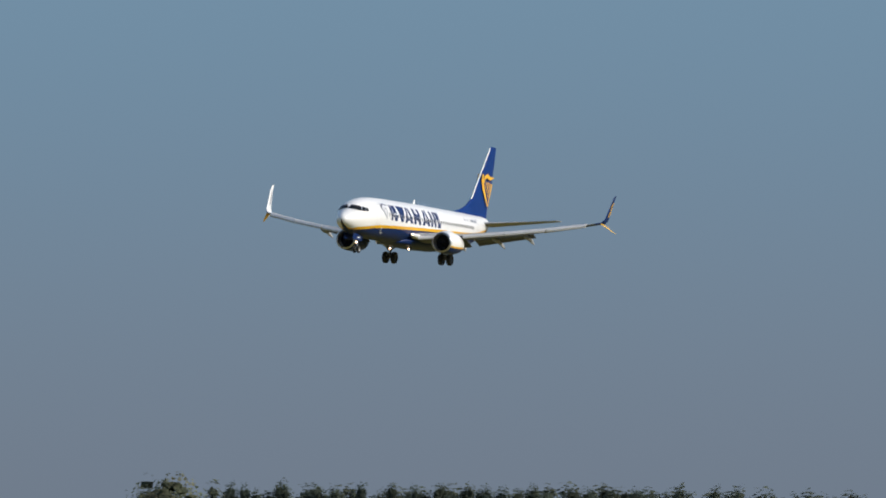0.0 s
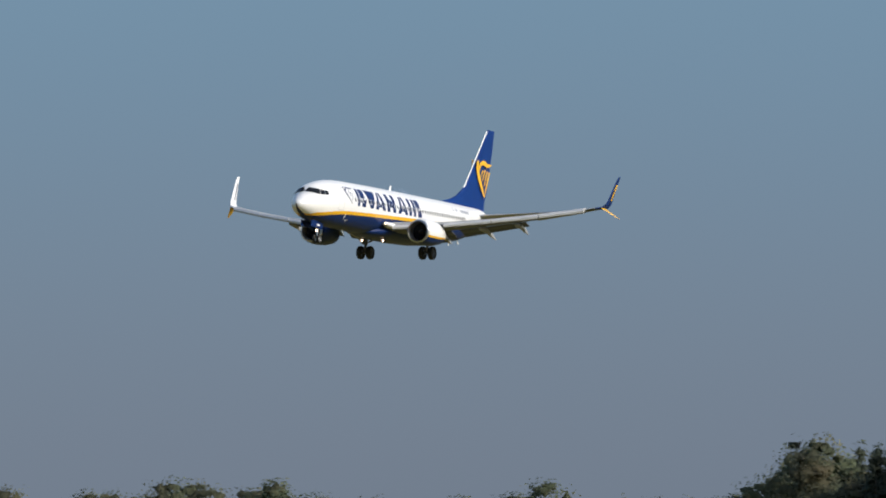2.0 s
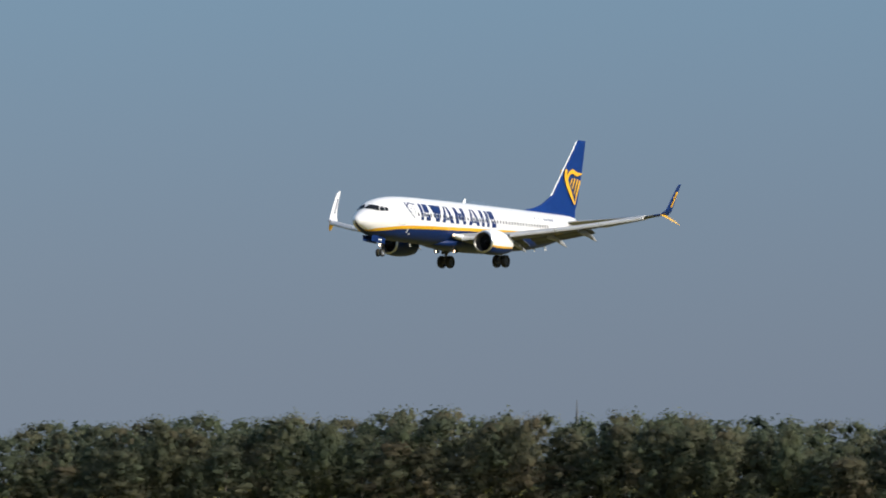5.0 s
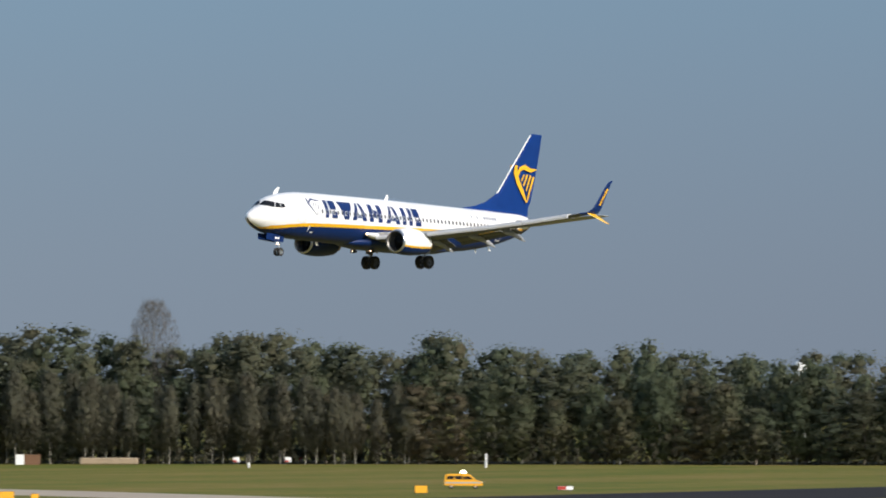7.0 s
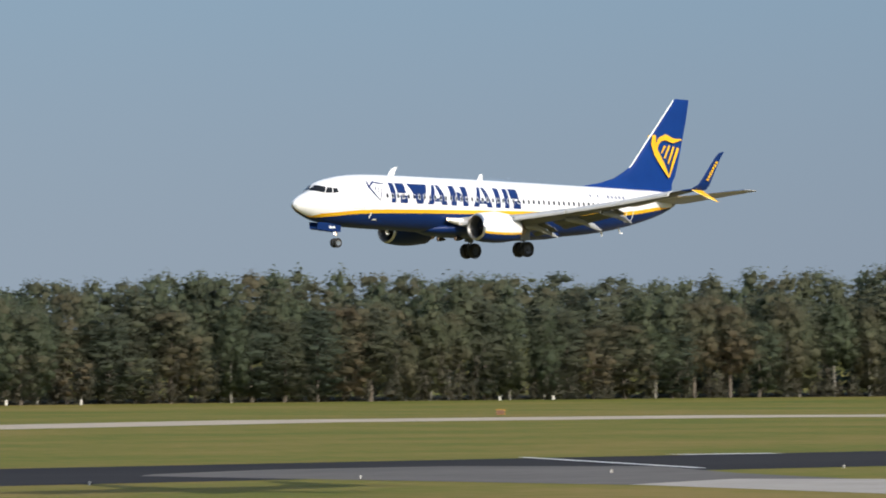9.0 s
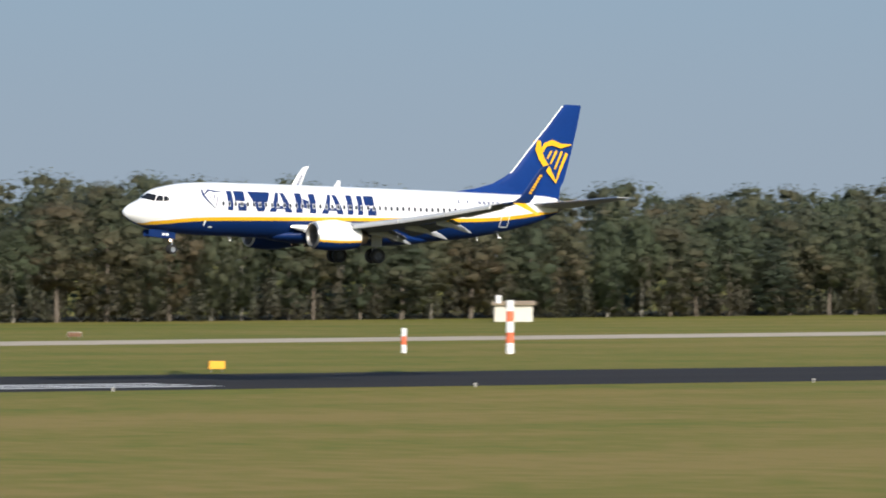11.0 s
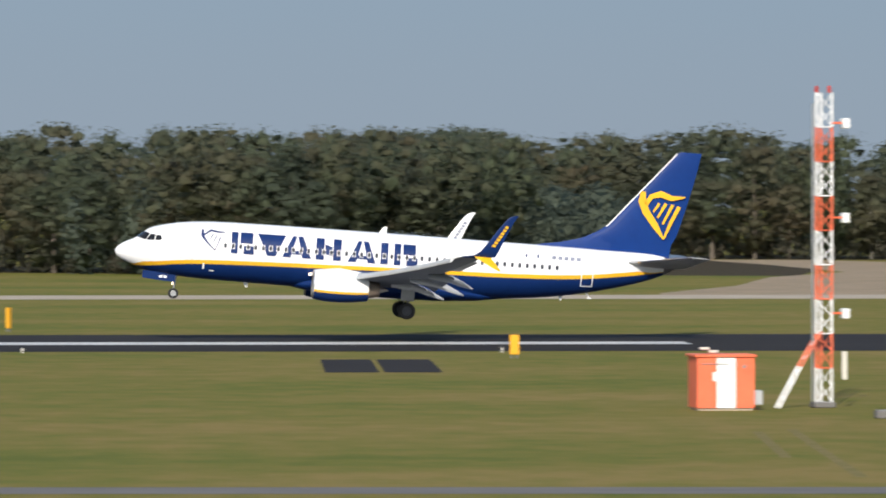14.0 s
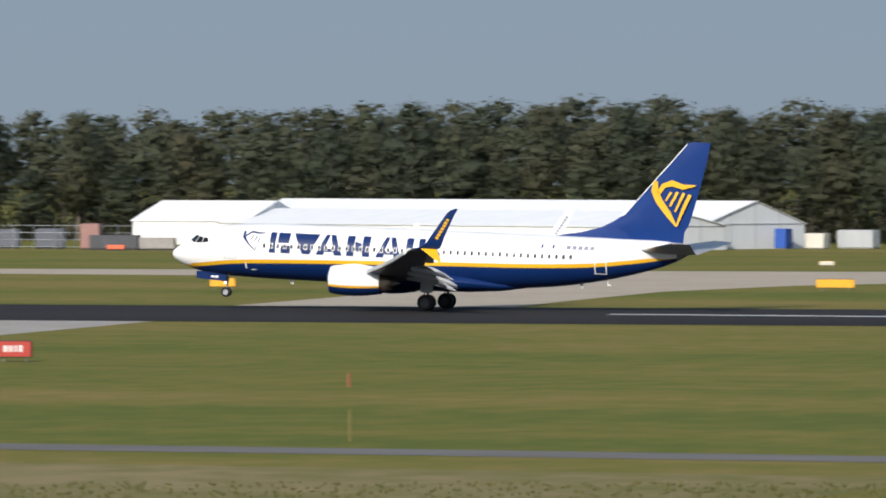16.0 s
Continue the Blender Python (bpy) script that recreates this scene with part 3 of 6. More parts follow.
def tri_mesh(name, verts, tris, mat, normals=None):
    """A mesh of triangles from arrays."""
    me = bpy.data.meshes.new(name)
    verts, tris = np.asarray(verts, dtype=np.float32), np.asarray(tris, dtype=np.int32)
    me.vertices.add(len(verts))
    me.vertices.foreach_set("co", verts.ravel())
    me.loops.add(3 * len(tris))
    me.loops.foreach_set("vertex_index", tris.ravel())
    me.polygons.add(len(tris))
    me.polygons.foreach_set("loop_start", np.arange(0, 3 * len(tris), 3, dtype=np.int32))
    me.polygons.foreach_set("use_smooth", np.ones(len(tris), dtype=bool))
    me.update(calc_edges=True)
    me.materials.append(mat)
    if normals is not None:
        me.normals_split_custom_set_from_vertices(normals.tolist())
    return me


class Heap:
    """Gathers foliage into one mesh."""
    def __init__(self):
        self.v, self.f, self.n, self.count = [], [], [], 0

    def add(self, verts, tris, normals):
        self.v.append(verts)
        self.f.append(tris + self.count)
        self.n.append(normals)
        self.count += len(verts)

    def link(self, name, mat, label, category):
        if self.v:
            me = tri_mesh(name, np.concatenate(self.v), np.concatenate(self.f), mat, np.concatenate(self.n))
            tagged(new(name, me), label, category, kind="stuff")


def quads_to_mesh(name, verts, mat):
    """A mesh of loose four-cornered flecks."""
    me = bpy.data.meshes.new(name)
    verts = np.asarray(verts, dtype=np.float32).reshape(-1, 3)
    n = len(verts) // 4
    me.vertices.add(4 * n)
    me.vertices.foreach_set("co", verts.ravel())
    me.loops.add(4 * n)
    me.loops.foreach_set("vertex_index", np.arange(4 * n, dtype=np.int32))
    me.polygons.add(n)
    me.polygons.foreach_set("loop_start", np.arange(0, 4 * n, 4, dtype=np.int32))
    me.update(calc_edges=True)
    me.materials.append(mat)
    return me


def trunk_mesh(kind, seed, bark, height=18.0):
    rng = random.Random(seed + 50)
    bm = bmesh.new()
    r = {"sapling": 0.11, "birch": 0.15, "oak": 0.26, "pine": 0.20, "poplar": 0.24}[kind]
    pts = [Vector((0.25 * noise.noise(Vector((seed, 0.3 * k, 0))), 0.25 * noise.noise(Vector((0, 0.3 * k, seed))), -0.15 + height * 0.88 * k / 6)) for k in range(7)]
    loft(bm, [[p + r * (1 - 0.15 * k) * Vector((math.cos(a), math.sin(a), 0)) for a in (6.2832 * j / 8 for j in range(8))] for k, p in enumerate(pts)])
    limbs = []
    for k in (2, 3, 4):
        lb = bmesh.new()
        a = rng.random() * 6.28
        ln = rng.uniform(0.08, 0.14) * height
        tip = pts[k] + Vector((math.cos(a) * ln, math.sin(a) * ln, rng.uniform(0.4, 0.9) * ln))
        tube(lb, pts[k], tip, r * 0.35, r * 0.1, 5, caps=False)
        limbs.append(mesh_of("limb", lb, [bark]))
    return mesh_of("trunk", bm, [bark]), limbs


TREE_LOOK = {
    "sapling": ("young_birch", "slender young birch with thin grey-brown foliage and pale stem", "tree"),
    "birch": ("birch", "slender birch with olive foliage and pale trunk", "tree"),
    "oak": ("broadleaf_tree", "broadleaf tree with dense brownish-green crown and grey trunk", "tree"),
    "pine": ("pine_tree", "dark green pine with clumped upper crown", "tree"),
    "poplar": ("poplar", "tall narrow dark green poplar", "tree"),
}


def make_trees():
    masters, crowns = {}, {}
    for kind in TREE_LOOK:
        for s in range(6):
            bark = M["pale_bark"] if kind in ("birch", "sapling") else M["bark"]
            verts, tris, normals = crown(kind, 10 * s + len(kind), 40, 5000, (0.075, 0.155), low=0.22 if kind == "birch" and s < 1 else 0.0 if s < 2 or kind in ("birch", "sapling", "poplar") else -0.18, level=2)
            masters[kind, s] = (tri_mesh("crown", verts, tris, M[kind], normals), *trunk_mesh(kind, s, bark))
            if kind != "sapling":
                crowns[kind, s] = crown(kind, 200 + s, 20, 850, (0.12, 0.24), floor=0.3)
    return masters, crowns


TREE_MESHES, CROWN_PARTS = make_trees()


def plant(kind, s, x, y, height, turn, wide=1.0, label=""):
    name, text, cat = TREE_LOOK[kind]
    k = height / 18.0
    t = empty(name, Matrix.LocRotScale((x, y, 0), Euler((0, 0, turn)), (k * wide, k * wide, k)), label or text, cat, "trees of the wood edge")
    leaves, trunk, limbs = TREE_MESHES[kind, s]
    for nm, me in (("crown", leaves), ("trunk", trunk), *(("limb", b) for b in limbs)):
        o = new(nm, me)
        o.parent = t
    return t


def along_edge(step):
    """Points along the wood's edge, step(bearing) metres apart, with the outward normal."""
    out, carry = [], 0.0
    for (x0, y0), (x1, y1) in zip(EDGE, EDGE[1:]):
        d = Vector((x1 - x0, y1 - y0))
        ln = d.length
        d /= ln
        n = Vector((d.y, -d.x))
        if n.dot(Vector((x0, y0))) < 0:
            n = -n
        s = carry
        while s < ln:
            x, y = x0 + d.x * s, y0 + d.y * s
            out.append((x, y, n))
            s += step(math.degrees(math.atan2(y, x)))
        carry = s - ln
    return out


def edge_reach(bearing):
    """Distance of the wood's edge along a bearing, the farthest where it is met more than once."""
    c, s = math.cos(radians(bearing)), math.sin(radians(bearing))
    best = 0.0
    for (x0, y0), (x1, y1) in zip(EDGE, EDGE[1:]):
        p, q = c * y0 - s * x0, c * y1 - s * x1
        if p * q <= 0 and p != q:
            u = p / (p - q)
            best = max(best, c * (x0 + u * (x1 - x0)) + s * (y0 + u * (y1 - y0)))
    return best or 800.0


def skyline(x, y):
    """Height of a tree at (x, y) whose top just meets the wood's skyline."""
    b = math.degrees(math.atan2(y, x))
    eye = 12.9 if b < 50 else 9.8
    return (1.05 if b < 55 else 1.036 if 58 < b < 79 else 1.018) * (eye + (wood_height(b) - eye) * math.hypot(x, y) / edge_reach(b)) + (0.7 if b < 10.4 else 0.0)


def kind_at(bearing, rng):
    if bearing < 10.6:
        return "poplar" if bearing < 9.7 else "oak"
    if bearing < 29:
        return rng.choice(("oak", "oak", "birch"))
    if bearing < 56:
        return rng.choice(("birch", "birch", "birch", "oak", "oak", "pine"))
    if 79.2 < bearing < 88.1:
        return rng.choice(("oak", "birch", "oak", "pine"))
    if bearing < 97.3:
        return rng.choice(("oak", "oak", "oak", "birch"))
    return rng.choice(("pine", "pine", "pine", "pine", "oak"))


def turned(parts, height, turn, wide, x, y):
    """Foliage of a tree of 18 m, scaled, turned and set at (x, y)."""
    verts, tris, normals = parts
    k = height / 18.0
    c, s = math.cos(turn), math.sin(turn)
    spin = np.array(((c, s, 0), (-s, c, 0), (0, 0, 1)))
    return (verts * (k * wide, k * wide, k)) @ spin + (x, y, 0), tris, normals @ spin


def woods():
    rng = random.Random(7)
    for x, y, n in along_edge(lambda b: 2.4 if b < 9.7 else 6.4):
        b = math.degrees(math.atan2(y, x))
        if not 3.5 < b < 110:
            continue
        if 33.9 < b < 41.5 and rng.random() < 0.5:
            continue
        row = 67.5 < b < 77.5            # planted row with clear trunks
        kind = "oak" if row else kind_at(b, rng)
        j = 0.0 if row else 1.0
        px, py = x + n.x * rng.uniform(0, 3) * j + rng.uniform(-1.2, 1.2) * j, y + n.y * rng.uniform(0, 3) * j
        tall = rng.uniform(0.94, 1.01) if kind == "poplar" else rng.uniform(0.8, 1.0) if row else rng.uniform(0.48, 0.78) if 29 < b < 58 else rng.uniform(0.5, 0.98)
        h = skyline(px, py) * tall
        plant(kind, rng.randrange(2) if row else rng.choice((0, 2, 3, 4, 5)), px, py, h, rng.uniform(0, 6.28), {"birch": 1.3, "oak": 1.15, "pine": 1.5, "poplar": 1.35}[kind] * rng.uniform(0.9, 1.25) * (1.0 if kind == "poplar" else min(1.5, 0.9 / tall)))
    # a belt of young birches before the wood, close together
    for x, y, n in along_edge(lambda b: 2.5):
        b = math.degrees(math.atan2(y, x))
        if 33.9 < b < 41.5:
            px, py = x - n.x * rng.uniform(-2, 3) + rng.uniform(-0.6, 0.6), y - n.y * rng.uniform(-2, 3)
            plant("sapling", rng.randrange(6), px, py, skyline(px, py) * rng.uniform(0.5, 0.7), rng.uniform(0, 6.28), rng.uniform(1.1, 1.6))
    # the mass of the wood behind the edge
    heaps = {}
    for depth, step, lo, hi in ((4.5, 4.6, 0.62, 0.96), (11, 5.2, 0.80, 1.0), (18, 6.0, 0.90, 1.02)):
        for x, y, n in along_edge(lambda b: step * (0.5 if b < 9.7 else 1.0)):
            px, py = x + n.x * (depth + rng.uniform(-2, 2)) + rng.uniform(-1.5, 1.5), y + n.y * (depth + rng.uniform(-2, 2)) + rng.uniform(-1.5, 1.5)
            b = math.degrees(math.atan2(py, px))
            if not 3.2 < b < 111:
                continue
            kind = kind_at(b, rng)
            wide = {"birch": 1.5, "oak": 1.25, "pine": 1.8, "poplar": 1.6}[kind]
            heaps.setdefault(kind, Heap()).add(*turned(CROWN_PARTS[kind, rng.randrange(6)], skyline(px, py) * rng.uniform(lo, hi), rng.uniform(0, 6.28), wide, px, py))
    for kind, heap in heaps.items():
        heap.link("woodland", M[kind], "dense dark wood of " + {"birch": "birches", "oak": "broadleaf trees", "pine": "pines", "poplar": "poplars"}[kind], "woodland")
    # scrub and saplings along the foot of the wood
    gen = np.random.default_rng(5)
    bushes = []
    for s in range(10):
        stack, z = [], 0.1
        while z < 0.9:
            r = gen.uniform(0.9, 1.25) * (1.0 - 0.55 * z)
            stack.append((np.array((gen.uniform(-0.4, 0.4), gen.uniform(-0.4, 0.4), 6 * z + 0.4)), r, 1.35))
            z += 0.27
        bushes.append(foliage(stack, gen, 170, (0.11, 0.22)))
    scrub, thicket = Heap(), Heap()
    spots = [(x, y, n, rng.uniform(-1.5, 4), 1.0) for x, y, n in along_edge(lambda b: 1.8)] + [(x, y, n, rng.uniform(5, 11), 1.3) for x, y, n in along_edge(lambda b: 2.6)] + [(x, y, n, rng.uniform(20, 34), 1.7) for x, y, n in along_edge(lambda b: 1.9)]
    for x, y, n, deep, taller in spots:
        b = math.degrees(math.atan2(y, x))
        if not 4 < b < 110 or (67 < b < 78 and deep < 3 and rng.random() < 0.35):
            continue
        hh = taller * (rng.uniform(2.5, 10.5) if 10.6 < b < 58 else rng.uniform(4, 10) if b < 67 else rng.uniform(2, 5) if b < 78 and deep < 3 else rng.uniform(3, 7.5) if b < 91 else rng.uniform(3, 8))
        verts, tris, normals = bushes[rng.randrange(10)]
        wide = rng.uniform(1.0, 1.7)
        if deep > 14:
            hh, wide = rng.uniform(10, 13.5), 2.4
        place = verts * np.array((wide, wide, hh / 6.0)) + (x + n.x * deep, y + n.y * deep, 0)
        (thicket if 66 < b < 79.5 or deep > 14 else scrub).add(place, tris, normals)
    thicket.link("undergrowth", M["thicket"], "dark green thicket behind the planted row of trees", "shrubs")
    scrub.link("undergrowth", M["scrub"], "thin brownish scrub and saplings at the foot of the wood", "shrubs")
    # distant wooded ridge seen over the gaps in the wood
    far = Heap()
    far_crowns = [crown("oak", 400 + s, 16, 220, (0.35, 0.65), floor=0.3) for s in range(5)]
    for k in range(760):
        b = radians(rng.uniform(3, 113))
        r = rng.uniform(1450, 1700)
        hh = rng.uniform(17, 23) + 2.5 * noise.noise(Vector((b * 30, 0, 0)))
        far.add(*turned(far_crowns[k % 5], hh, rng.uniform(0, 6.28), rng.uniform(1.1, 1.5), r * math.cos(b), r * math.sin(b)))
    far.link("far_woods", M["poplar"], "distant hazy woods on the horizon", "woodland")
    # the tall thin tree that stands over the wood
    t = plant("birch", 3, 950.2, 699.6, 30.7, 1.0, 0.85, "tall nearly bare grey-brown tree above the wood")
    t.children[0].data = bare_crown()


def bare_crown():
    """Fine twigs of a nearly bare crown."""
    gen = np.random.default_rng(77)
    n = 3600
    u = gen.random(n)
    a, q = gen.uniform(0, 6.283, n), np.sqrt(gen.random(n))
    r = 0.2 * np.sin(math.pi * (0.12 + 0.83 * u)) ** 0.6 * q
    p = np.stack((r * np.cos(a), r * np.sin(a), 0.45 + 0.55 * u), 1) * 18
    d = p - (0, 0, 5.0)
    d = d / np.linalg.norm(d, axis=1)[:, None] + gen.normal(0, 0.35, (n, 3))
    w = np.cross(d, gen.normal(size=(n, 3)))
    w /= np.linalg.norm(w, axis=1)[:, None]
    ln = gen.uniform(0.25, 0.6, (n, 1))
    return tri_mesh("crown", np.stack((p + d * ln, p - d * ln * 0.5 + 0.03 * w, p - d * ln * 0.5 - 0.03 * w), 1).reshape(-1, 3), np.arange(3 * n).reshape(-1, 3), M["bare_twigs"])


woods()
litter = []
for x, y, n in along_edge(lambda b: 60.0):
    litter.append((x + n.x * 33, y + n.y * 33))
band("forest_floor", litter, 62, 0.005, M["litter"], "dark leaf litter under the trees", "ground")


# ---- the airliner: built with s metres aft of the nose, y to starboard, z up from the tyres' lowest point ----
S0 = 19.7
TOP = ((0, 3.10), (0.06, 3.27), (0.28, 3.50), (0.7, 3.79), (1.37, 4.12), (2.1, 4.72), (3.3, 5.12), (4.73, 5.38), (6.6, 5.52), (9, 5.56), (28, 5.56), (33, 5.52), (37.2, 5.32), (37.9, 5.05))
BOT = ((0, 3.10), (0.06, 2.92), (0.34, 2.66), (1.14, 2.28), (1.93, 2.02), (3.48, 1.77), (5, 1.66), (8, 1.60), (23, 1.60), (26.4, 1.76), (30.2, 2.22), (34, 3.06), (36.6, 3.92), (37.6, 4.45), (37.9, 4.68))
WID = ((0, 0.0), (0.06, 0.20), (0.3, 0.46), (0.8, 0.80), (1.4, 1.10), (2.3, 1.40), (3.6, 1.68), (5.2, 1.84), (7, 1.88), (26, 1.88), (29, 1.74), (32, 1.38), (35, 0.88), (37, 0.45), (37.9, 0.16))
BLUE = ((0, 2.2), (1.9, 2.24), (4.9, 2.58), (8.7, 2.76), (12.6, 2.88), (20.2, 3.08), (27.8, 3.26), (31.5, 3.48), (35.4, 4.02), (36.4, 4.2), (37.9, 4.45))


def tilt(s):
    return 0.0075 * (s - 12)


def hull(s):
    return curve(TOP, s), curve(BOT, s), max(0.01, curve(WID, s))


def hull_y(s, z, out=0.0):
    """Half the hull's width at height z (before the slight tilt of the body)."""
    t, b, w = hull(s)
    c, h = 0.5 * (t + b), 0.5 * (t - b)
    q = max(0.0, 1 - ((z - c) / h) ** 2)
    return w * math.sqrt(q) + out


def on_hull(s, z, side=-1, out=0.012):
    """A point on the hull's side at height z, lifted off along the surface's normal."""
    def level(a, b):
        t, bo, w = hull(a)
        return (y / w) ** 2 + ((b - 0.5 * (t + bo)) / (0.5 * (t - bo))) ** 2
    y = hull_y(s, z)
    w = hull(s)[2]
    g = Vector(((level(s + 0.02, z) - level(s - 0.02, z)) / 0.04, 2 * y / w**2, (level(s, z + 0.02) - level(s, z - 0.02)) / 0.04)).normalized()
    return Vector((s - S0 + out * g.x, side * (y + out * g.y), z + tilt(s) + out * g.z))


def fuselage(parent):
    stations = [0.0, 0.03, 0.08, 0.16, 0.28, 0.45, 0.7, 1.0, 1.2, 1.37, 1.55, 1.75, 1.9, 2.1, 2.35, 2.6, 2.9, 3.2, 4.0, 5.0, 6.2, 7.5, 9] + [9 + 1.6 * k for k in range(1, 13)] + [29.5, 31, 32.5, 34, 35.2, 36.2, 37, 37.5, 37.9]
    nb, ny, nt = 9, 2, 15
    rings = []
    for s in stations:
        t, b, w = hull(s)
        c, h = 0.5 * (t + b), max(0.004, 0.5 * (t - b))
        zb = min(max(curve(BLUE, s), b + 0.03 * h), t - 0.05 * h)
        zy = min(zb + 0.27 * min(1, max(0.02, (s - 1.0) / 0.9)) * min(1, max(0.15, (36.6 - s) / 1.5)), t - 0.03 * h)
        ab, ay = math.asin(max(-1, min(1, (zb - c) / h))), math.asin(max(-1, min(1, (zy - c) / h)))
        half = [-math.pi / 2 + (ab + math.pi / 2) * k / nb for k in range(nb)] + [ab + (ay - ab) * k / ny for k in range(ny)] + [ay + (math.pi / 2 - ay) * k / nt for k in range(nt + 1)]
        pts = [Vector((s - S0, -w * math.cos(a), c + h * math.sin(a) + tilt(s))) for a in half]
        pts += [Vector((p.x, -p.y, p.z)) for p in pts[-2:0:-1]]
        rings.append(pts)
    n = len(rings[0])

    def paint(i, k):
        k = k if k < nb + ny + nt else n - 1 - k
        if stations[i] >= 36.9:
            return 3
        return 0 if k < nb else 1 if k < nb + ny else 2
    bm = bmesh.new()
    loft(bm, rings, mat=paint)
    return part("fuselage", bm, [M["navy"], M["yellow"], M["white"], M["dull"]], parent, "white upper hull, navy belly and yellow cheat line", smooth=True)


def airfoil(chord, thick, n=9):
    """(along, up) pairs round a wing section from the trailing edge over the top and back below."""
    out = []
    for k in range(n + 1):
        u = 0.5 * (1 + math.cos(math.pi * k / n))
        t = 5 * thick * (0.2969 * math.sqrt(u) - 0.126 * u - 0.3516 * u**2 + 0.2843 * u**3 - 0.1015 * u**4)
        out.append((u * chord, t * chord * 1.1))
    low = [(u, -0.75 * z) for u, z in out[-2:0:-1]]
    return out + low


WING = ((0.0, 13.2, 8.9, 2.15, 0.13), (1.7, 14.0, 8.0, 2.30, 0.13), (5.0, 15.8, 5.4, 2.62, 0.12), (5.8, 16.25, 5.0, 2.70, 0.115), (11.0, 19.0, 3.15, 3.45, 0.11), (15.5, 21.3, 1.9, 4.28, 0.10), (16.9, 22.05, 1.55, 4.60, 0.10))


def wing_at(y):
    for a, b in zip(WING, WING[1:]):
        if y <= b[0]:
            u = (y - a[0]) / (b[0] - a[0])
            return [p + (q - p) * u for p, q in zip(a, b)][1:]
    return WING[-1][1:]


def section(y, le, chord, z, thick, side, twist=0.0, lean=0.0):
    pts = []
    for u, v in airfoil(chord, thick):
        pts.append(Vector((le + u - S0, side * (y - v * math.sin(lean)), z + v * math.cos(lean) - u * twist)))
    return pts


def wing(parent, side):
    bm = bmesh.new()
    loft(bm, [section(y, le, ch * 0.80, z, th * 1.2, side, 0.02) for y, le, ch, z, th in WING])
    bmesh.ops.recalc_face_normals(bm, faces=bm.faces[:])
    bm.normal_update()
    # faces turned down get the darker grey, standing in for shade under the wing
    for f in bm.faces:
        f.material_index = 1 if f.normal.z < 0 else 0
    w = part("wing", bm, [M["wing_grey"], M["dark_shade_grey"]], parent, "grey wing with flaps and slats extended", smooth=True)
    # slats: bright drooped leading edge
    for y0, y1 in ((2.2, 3.9), (5.9, 9.3), (9.4, 12.8), (12.9, 16.2)):
        bm = bmesh.new()
        rings = []
        for y in (y0, y1):
            le, ch, z, th = wing_at(y)
            c = 0.10 * ch + 0.25
            rings.append([Vector((le - S0 + a, side * y, z + b)) for a, b in ((-0.30, -0.27), (-0.34, -0.12), (-0.18, 0.05), (c * 0.6, 0.17), (c * 0.62, 0.13), (-0.06, -0.02), (-0.20, -0.26))])
        loft(bm, rings)
        part("slat", bm, M["slat_grey"], w, "bright satin metal slat", smooth=True)
    # flaps in two elements each, drooped behind the wing
    for y0, y1 in ((2.0, 4.9), (5.6, 11.0)):
        for start, size, drop, angle in ((0.76, 0.16, 0.025, 19), (0.915, 0.10, 0.075, 30)):
            bm = bmesh.new()
            rings = []
            for y in (y0, 0.5 * (y0 + y1), y1):
                le, ch, z, th = wing_at(y)
                ch = max(ch, 3.4) if y < 7 else ch
                c = size * min(ch, 5.6) * 1.05
                a = radians(angle)
                rings.append([Vector((le + start * ch - S0 + u * math.cos(a) + v * math.sin(a), side * y, z - drop * min(ch, 5.6) - u * math.sin(a) + v * math.cos(a))) for u, v in airfoil(c, 0.11, 5)])
            loft(bm, rings)
            # the flaps' dark grey stands in for the shade they hang in
            part("flap", bm, M["dark_shade_grey"], w, "", smooth=True)
    # aileron
    bm = bmesh.new()
    loft(bm, [section(y, wing_at(y)[0] + 0.78 * wing_at(y)[1], 0.24 * wing_at(y)[1], wing_at(y)[2] - 0.01, 0.07, side, 0.03) for y in (11.8, 15.6)])
    part("aileron", bm, M["wing_grey"], w, "", smooth=True)
    # flap track fairings
    for y, ln in ((4.0, 3.6), (7.6, 3.6), (10.4, 3.0)):
        le, ch, z, th = wing_at(y)
        bm = bmesh.new()
        x0 = le + 0.52 * ch - S0
        rings = []
        for k in range(9):
            u = k / 8
            r = 0.27 * math.sin(math.pi * min(1, 0.12 + 0.86 * u)) ** 0.7
            zc = z - 0.28 - 0.10 * u - 1.05 * max(0, u - 0.45) ** 1.1 * ln / 3.2
            rings.append([Vector((x0 + u * ln, side * y + 0.62 * r * math.cos(a), zc + r * math.sin(a))) for a in (2 * math.pi * j / 10 for j in range(10))])
        loft(bm, rings)
        part("flap_fairing", bm, M["fairing_grey"], w, "pale grey flap fairing", smooth=True)
    # winglet up (blended) and scimitar down
    bm = bmesh.new()
    rows = []
    for y, le, ch, z, lean in ((16.9, 22.05, 1.55, 4.60, 6), (17.22, 22.72, 1.45, 4.72, 30), (17.42, 23.20, 1.14, 5.05, 64), (17.50, 23.52, 0.98, 5.5, 80), (17.60, 24.12, 0.76, 6.4, 82), (17.68, 24.62, 0.58, 7.1, 83), (17.71, 24.90, 0.46, 7.38, 83), (17.73, 25.24, 0.22, 7.5, 83)):
        rows.append(section(y, le, ch, z, 0.09, side, 0, radians(lean)))
    loft(bm, rows)
    bmesh.ops.recalc_face_normals(bm, faces=bm.faces[:])
    bm.normal_update()
    # the face turned to the hull is white, the outer one navy
    for f in bm.faces:
        f.material_index = 1 if f.normal.y * side < -0.25 else 0
